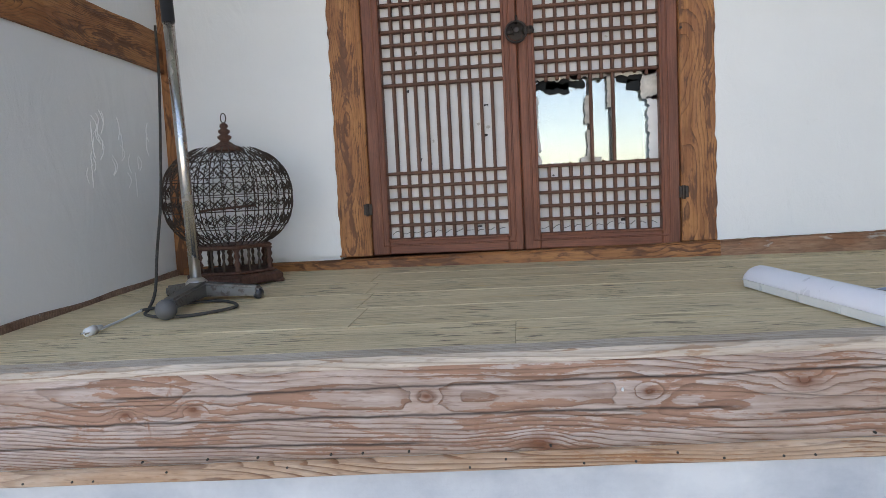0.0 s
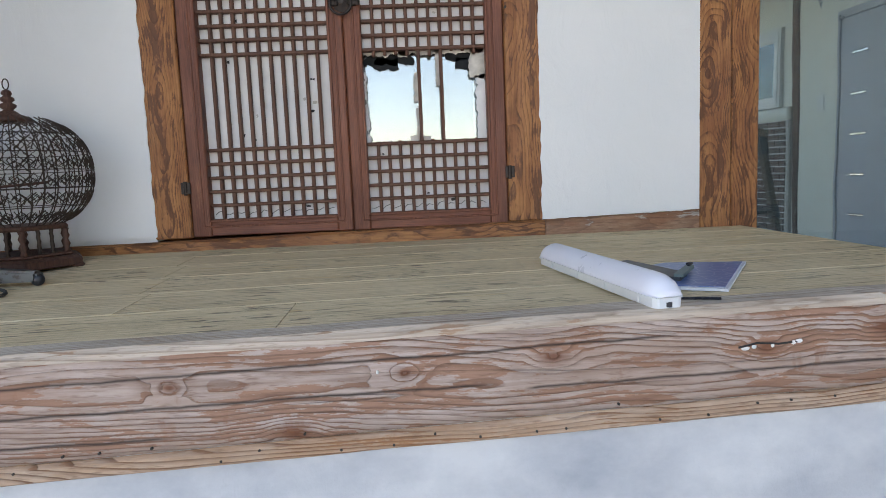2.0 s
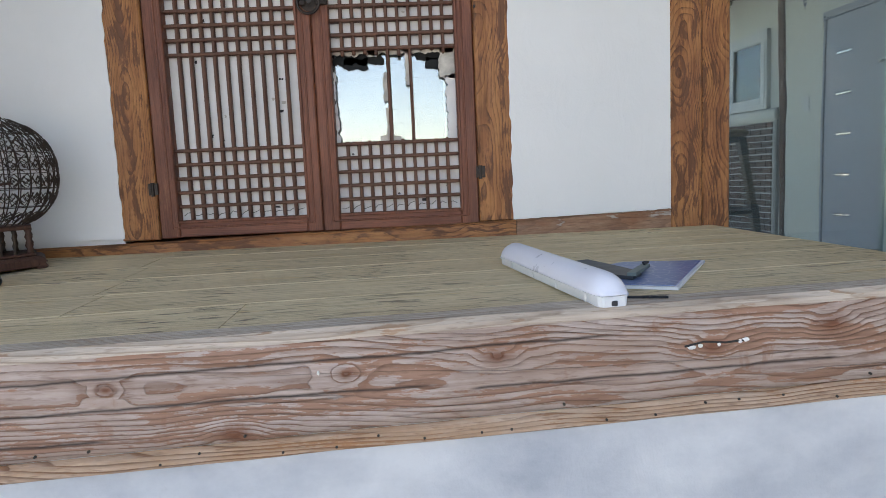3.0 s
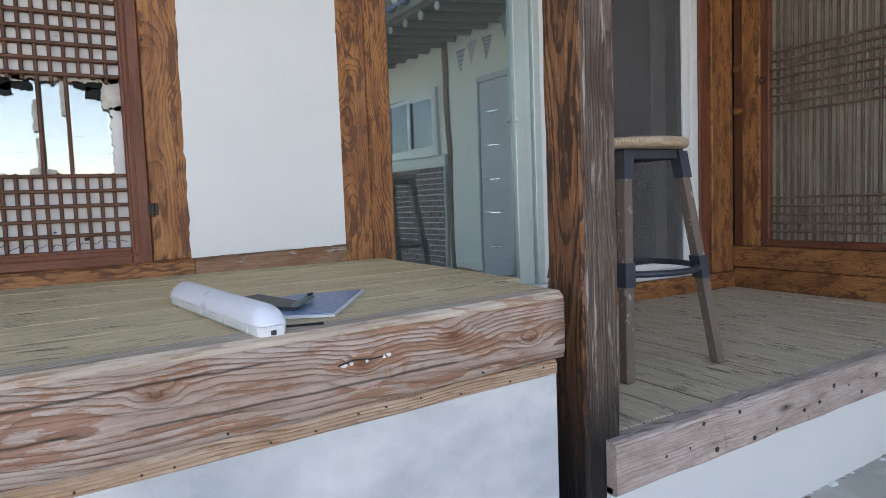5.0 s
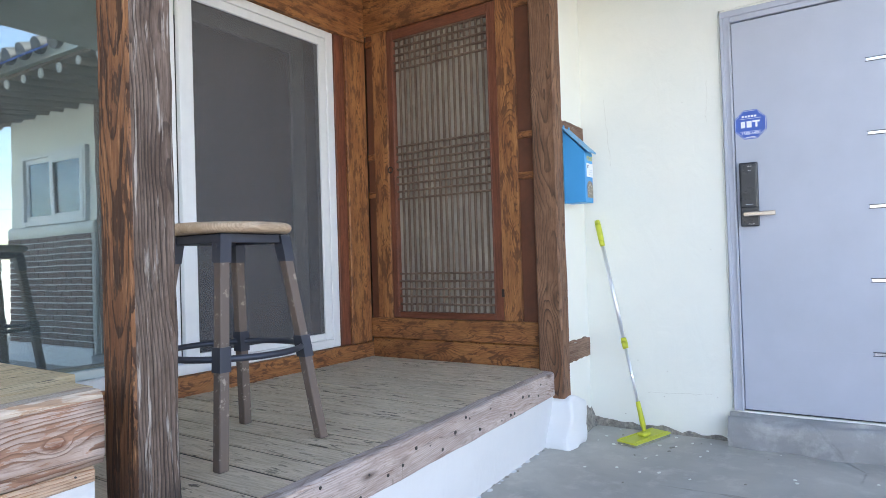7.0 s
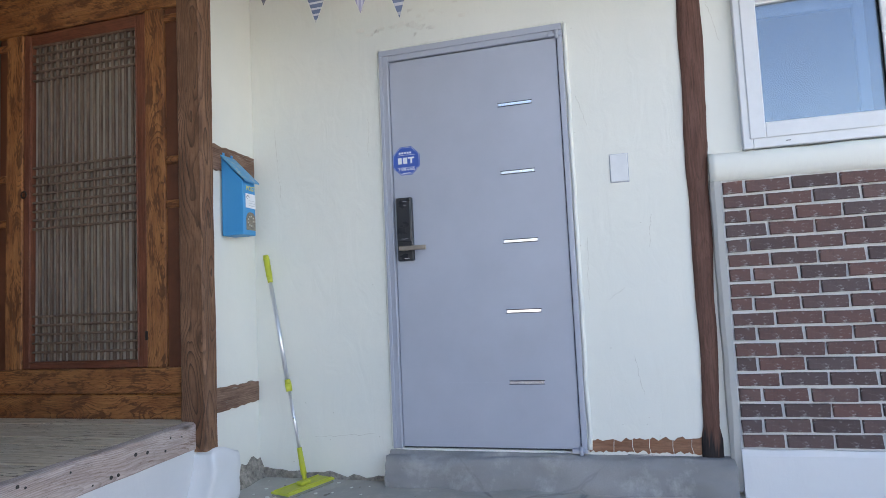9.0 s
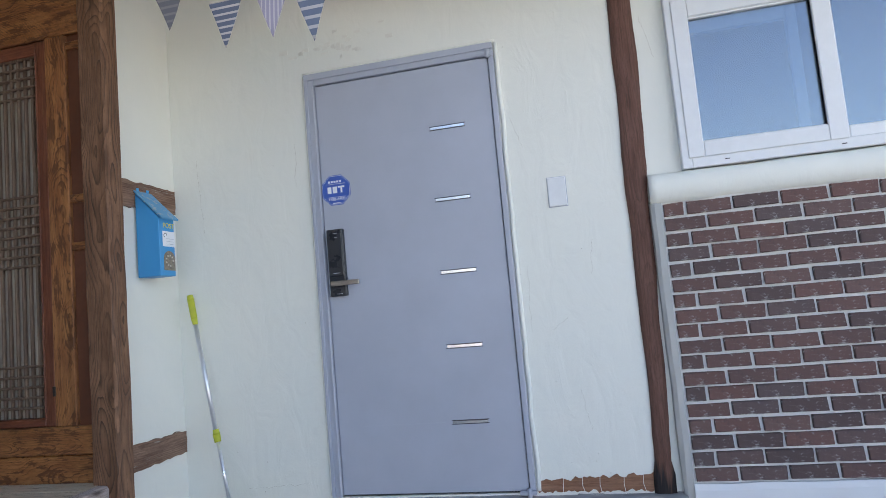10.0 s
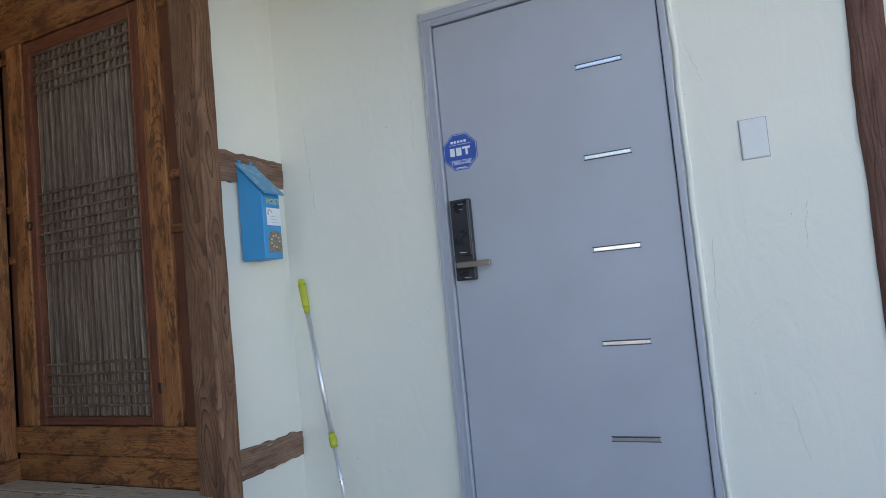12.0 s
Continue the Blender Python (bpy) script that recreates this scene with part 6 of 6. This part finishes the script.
def loft(profile, ends, n=24):
    """A long shell along the lamp: profile of (across, up), pulled in towards rounded ends."""
    bm, rings = bmesh.new(), []
    length = (tb - ta).length
    for i in range(n + 1):
        t = i / n
        s = length * (0.5 - 0.5 * math.cos(math.pi * t))
        e = min(s, length - s)
        k = math.sqrt(max(0.0, 1 - (1 - min(1, e / ends)) ** 2)) if ends else 1
        k = max(k, 0.25)
        p = ta + axis * s
        base = deck_z(p.x, p.y)
        rings.append([bm.verts.new((p.x + across.x * u * (0.55 + 0.45 * k), p.y + across.y * u * (0.55 + 0.45 * k), base + w0 + (h - w0) * k)) for u, h, w0 in profile])
    m = len(profile)
    for u, v in zip(rings, rings[1:]):
        for j in range(m):
            bm.faces.new((u[j], u[(j + 1) % m], v[(j + 1) % m], v[j]))
    bm.faces.new(rings[0][::-1]), bm.faces.new(rings[-1])
    return bm


dome = [(0.0325 * math.cos(math.pi * j / 12), 0.020 + 0.034 * math.sin(math.pi * j / 12), 0.020) for j in range(13)]
part("diffuser", loft(dome, 0.042), M_OPAL, lamp, "opal white rounded cover", smooth=True)
part("base_tray", loft([(0.027, 0.020, 0.018), (0.025, 0.002, 0.002), (-0.025, 0.002, 0.002), (-0.027, 0.020, 0.018)], 0.012), M_PVC, lamp, "white base tray")
part("seam_rim", loft([(0.0345, 0.0215, 0.018), (0.0345, 0.0185, 0.018), (-0.0345, 0.0185, 0.018), (-0.0345, 0.0215, 0.018)], 0.04), M_PVC, lamp)
for t in (0.16, 0.42, 0.66, 0.9):
    p = ta.lerp(tb, t) + across * -0.0268
    z = deck_z(p.x, p.y)
    part("clip", boxes((p.x - 0.002, p.x + 0.002, p.y - 0.004, p.y + 0.004, z + 0.004, z + 0.021), bevel=0.0008), M_PVC, lamp)
p = tb + axis * -0.004
part("end_socket", boxes((p.x - 0.006, p.x + 0.005, p.y - 0.005, p.y + 0.012, deck_z(p.x, p.y) + 0.003, deck_z(p.x, p.y) + 0.012), bevel=0.001), M_LOCK, lamp, "dark cable socket")

panel = thing("solar_panel", (1.1, 1.45, deck_z(1.1, 1.45)), "small blue solar panel with a pale rim on the deck", "solar panel")
k = Mat("crazed_blue_cells")
cell = k.voronoi(k.co, 34, "DISTANCE_TO_EDGE")
flake = k.noise(k.co, 30, 5, 0.7)
M_CELL = k.done(k.mix(k.ramp(flake, [(0.60, 0.0), (0.68, 0.7)]), k.mix(k.ramp(cell, [(0.0, 0.5), (0.05, 0.0)]), (0.10, 0.17, 0.36), (0.46, 0.52, 0.62)), (0.34, 0.41, 0.56)), 0.35)
M_RIM = plain("pale_panel_rim", (0.72, 0.73, 0.75), 0.5)
quad = [(0.958, 1.36), (1.078, 1.290), (1.246, 1.551), (1.085, 1.600), (1.035, 1.572)]


def flat(pts, z0, z1, grow=0.0):
    bm = bmesh.new()
    c = sum((Vector((x, y, 0)) for x, y in pts), Vector()) / len(pts)
    p = [(c.x + (x - c.x) * (1 + grow), c.y + (y - c.y) * (1 + grow)) for x, y in pts]
    lo = [bm.verts.new((x, y, deck_z(x, y) + z0)) for x, y in p]
    hi = [bm.verts.new((x, y, deck_z(x, y) + z1)) for x, y in p]
    bm.faces.new(lo[::-1]), bm.faces.new(hi)
    for j in range(len(p)):
        i2 = (j + 1) % len(p)
        bm.faces.new((lo[j], lo[i2], hi[i2], hi[j]))
    return bm


part("back_plate", flat(quad, 0.001, 0.006), M_RIM, panel, "pale edge of the panel")
part("cell_sheet", flat(quad, 0.006, 0.0075, -0.07), M_CELL, panel, "dark blue cells")
bracket = [(0.965, 1.60), (0.972, 1.50), (1.0, 1.41), (1.028, 1.375), (1.06, 1.42), (1.04, 1.50), (1.008, 1.612)]
part("bracket", flat(bracket, 0.008, 0.015), plain("dark_bracket_plastic", (0.05, 0.055, 0.06), 0.5), panel, "dark folded bracket")
part("bracket_pad", flat([(1.02, 1.385), (1.034, 1.375), (1.092, 1.46), (1.08, 1.472)], 0.015, 0.021), plain("grey_green_pad", (0.14, 0.19, 0.18), 0.6), panel)
part("bracket_clip", tube(bmesh.new(), [dz(1.078, 1.455, 0.022), dz(1.09, 1.468, 0.024), dz(1.082, 1.474, 0.022)], 0.003, 6), M_LOCK, panel)
wire = thing("cable_scrap", (0.99, 1.19, deck_z(0.99, 1.24)), "short black cable end lying on the deck edge", "cable")
part("cable", tube(bmesh.new(), smooth_path([dz(0.955, 1.255), dz(0.99, 1.245), dz(1.035, 1.228)]), 0.0025, 6), M_LOCK, wire)

# ---- bunting under the eave ----
M_STRING = plain("thin_string", (0.5, 0.47, 0.4), 0.9)
bunting = thing("bunting", (3.93, 0.4, 2.4), "string of patterned triangular cloth flags under the eave", "bunting")
part("string", tube(bmesh.new(), smooth_path([(3.90, 1.34, 2.66), (3.91, 0.87, 2.535), (3.92, 0.6, 2.44), (3.93, 0.37, 2.43), (3.94, 0.19, 2.39), (3.96, -0.3, 2.47), (4.0, -1.0, 2.62)]), 0.002, 5), M_STRING, bunting)


def flag_mat(name, a, b, scale, axis):
    k = Mat(name)
    sep = k.nt.nodes.new("ShaderNodeSeparateXYZ")
    k.link(k.co, sep.inputs[0])
    s = k.math("SINE", k.math("MULTIPLY", sep.outputs[axis], scale))
    return k.done(k.mix(k.ramp(s, [(0.45, 0.0), (0.55, 1.0)]), a, b), 0.9, k.bump(k.noise(k.co, 300, 2), 0.2, 0.001))


flags = [(0.865, 2.535, 2.345, "Z", (0.17, 0.17, 0.20), (0.26, 0.25, 0.26), 190), (0.595, 2.43, 2.214, "Z", (0.13, 0.15, 0.21), (0.55, 0.52, 0.50), 210), (0.375, 2.43, 2.220, "Y", (0.36, 0.33, 0.42), (0.60, 0.55, 0.56), 330), (0.195, 2.395, 2.172, "Z", (0.15, 0.18, 0.25), (0.52, 0.50, 0.50), 150)]
for i, (y, zt, zb, axis, c1, c2, sc_) in enumerate(flags):
    bm = bmesh.new()
    n, grid = 6, []
    for r_ in range(n + 1):
        t = r_ / n
        half = 0.078 * (1 - t) + 0.001
        grid.append([[bm.verts.new((3.93 + 0.008 * math.sin(3 * t + i) + d, y + half * u, zt + (zb - zt) * t)) for d in (0.0, 0.0012)] for u in (-1, -0.33, 0.33, 1)])
    for u, v in zip(grid, grid[1:]):
        for j in range(3):
            for d in (0, 1):
                bm.faces.new((u[j][d], u[j + 1][d], v[j + 1][d], v[j][d]))
        for j in (0, 3):
            bm.faces.new((u[j][0], v[j][0], v[j][1], u[j][1]))
    part("flag", bm, flag_mat("flag_cloth", c1, c2, sc_, axis), bunting, ("dark striped flag", "blue and white striped flag", "mauve striped flag", "teal patterned flag")[i])

# ---- eave of the wing, seen mirrored in the glass ----
M_RAFTER = wood("old_rafter_log", (0.20, 0.16, 0.12), (0.14, 0.10, 0.075), (0.05, 0.035, 0.025), axis="x",  line=0.4, rough=0.9)
M_LIMEWASH = plain("limewashed_rafter_end", (0.62, 0.62, 0.58), 0.9)
eave = thing("eave", (3.8, -1.5, 2.6), "row of old rafters and grey tiles along the wing's eave", "eave", kind="structure")
slope = (3.75 - 2.81) / (6.3 - 3.58)
part("soffit_board", hexa(bmesh.new(), [(x, y, z + up) for up in (0.0, 0.03) for x, y, z in ((3.62, -3.28, 2.77), (4.6, -3.28, 2.86), (4.6, 0.70, 2.86), (3.62, 0.70, 2.77))]), M_RAFTER, eave)
for i in range(14):
    y = 0.6 - i * 0.29
    r_ = 0.045 + 0.008 * noise.noise((i * 1.7, 0, 0))
    a, b = Vector((3.62, y, 2.765 - r_)), Vector((4.62, y + 0.02 * noise.noise((i, 3, 0)), 2.862 - r_))
    rf = part("rafter", rod(bmesh.new(), a, b, r_ * 0.92, r_ * 1.05, 10), M_RAFTER, eave, smooth=False)
    part("rafter_end", rod(bmesh.new(), a - (b - a).normalized() * 0.008, a, r_ * 0.85, r_ * 0.92, 10), M_LIMEWASH, rf, "limewashed rafter end")
for i in range(16):
    y = 0.6 - i * 0.25
    part("roof_tile", rod(bmesh.new(), (3.52, y, 2.91), (4.2, y, 2.91 + 0.68 * slope), 0.075, 0.075, 12), M_TILE, eave)
tarp = ragged_sheet("tarpaulin", [(3.42, 0.0, 2.80), (3.42, -1.05, 2.78), (4.05, -1.05, 3.22), (4.05, 0.0, 3.24)], (-0.01, 0, 0.012), plain("blue_tarpaulin", (0.05, 0.16, 0.55), 0.5, vary=0.25, scale=7, bump=0.5), 0.03, 0.05, None, 77)
tagged(tarp, "creased blue tarpaulin hanging over the tiled eave", "tarpaulin", kind="structure")
lines = thing("power_lines", (0, -14, 5), "thin dark overhead wires beyond the yard", "wires", kind="structure")
for i in range(5):
    h = 2.6 + i * 0.42
    part("wire", tube(bmesh.new(), [(x, -14.0, h + 0.0009 * x * x + 0.01 * x) for x in range(-24, 25, 4)], 0.004, 5), M_LOCK, lines)

# ---- bricks ----
k = Mat("dark_red_brick")
rnd = k.nt.nodes.new("ShaderNodeObjectInfo").outputs["Random"]
tone = k.ramp(rnd, [(0.0, (0.088, 0.060, 0.057)), (0.3, (0.125, 0.072, 0.064)), (0.55, (0.15, 0.078, 0.066)), (0.8, (0.105, 0.076, 0.074)), (1.0, (0.165, 0.092, 0.078))])
patchy = k.noise(k.co, 38, 5, 0.65)
tone = k.mix(k.ramp(patchy, [(0.5, 0.0), (0.72, 0.6)]), tone, (0.075, 0.05, 0.05))
smear = k.noise(k.mapped((60, 20, 60)), 1.0, 6, 0.75)
tone = k.mix(k.ramp(smear, [(0.56, 0.0), (0.70, 0.6)]), tone, (0.62, 0.62, 0.60))
M_BRICK = k.done(tone, 0.85, k.bump(patchy, 0.5, 0.004))
half_meshes = {}


def brick_mesh(length, kind):
    key = (round(length, 3), kind)
    if key not in half_meshes:
        bm = boxes((-0.012, 0.010, -length / 2, length / 2, -0.0275, 0.0275))
        r2 = random.Random(kind * 7 + int(length * 1000))
        for v in bm.verts:
            v.co.y += r2.uniform(-0.003, 0.003)
            v.co.z += r2.uniform(-0.0025, 0.0025)
        bmesh.ops.bevel(bm, geom=[e for e in bm.edges if all(v.co.x < 0 for v in e.verts)], offset=0.003, segments=1, affect="EDGES")
        bmesh.ops.recalc_face_normals(bm, faces=bm.faces)
        me = bpy.data.meshes.new("brick")
        bm.to_mesh(me)
        bm.free()
        me.materials.append(M_BRICK)
        half_meshes[key] = me
    return half_meshes[key]


for row in range(18):
    z = 0.2424 + row * 0.0672
    y = -1.139
    first = 0.084 + rng.uniform(-0.006, 0.006) if row % 2 else 0.166
    j = 0
    while y > -2.79:
        length = min(first if j == 0 else 0.176, y + 2.84)
        ob = new("brick", brick_mesh(length, (row * 3 + j * 5) % 4))
        ob.location = (F + 0.001 + rng.uniform(-0.002, 0.002), y - length / 2, z + rng.uniform(-0.002, 0.002))
        ob.parent = brick_wall
        ob.matrix_parent_inverse = Matrix.Translation(-brick_wall.location)
        y -= length + 0.0145
        j += 1
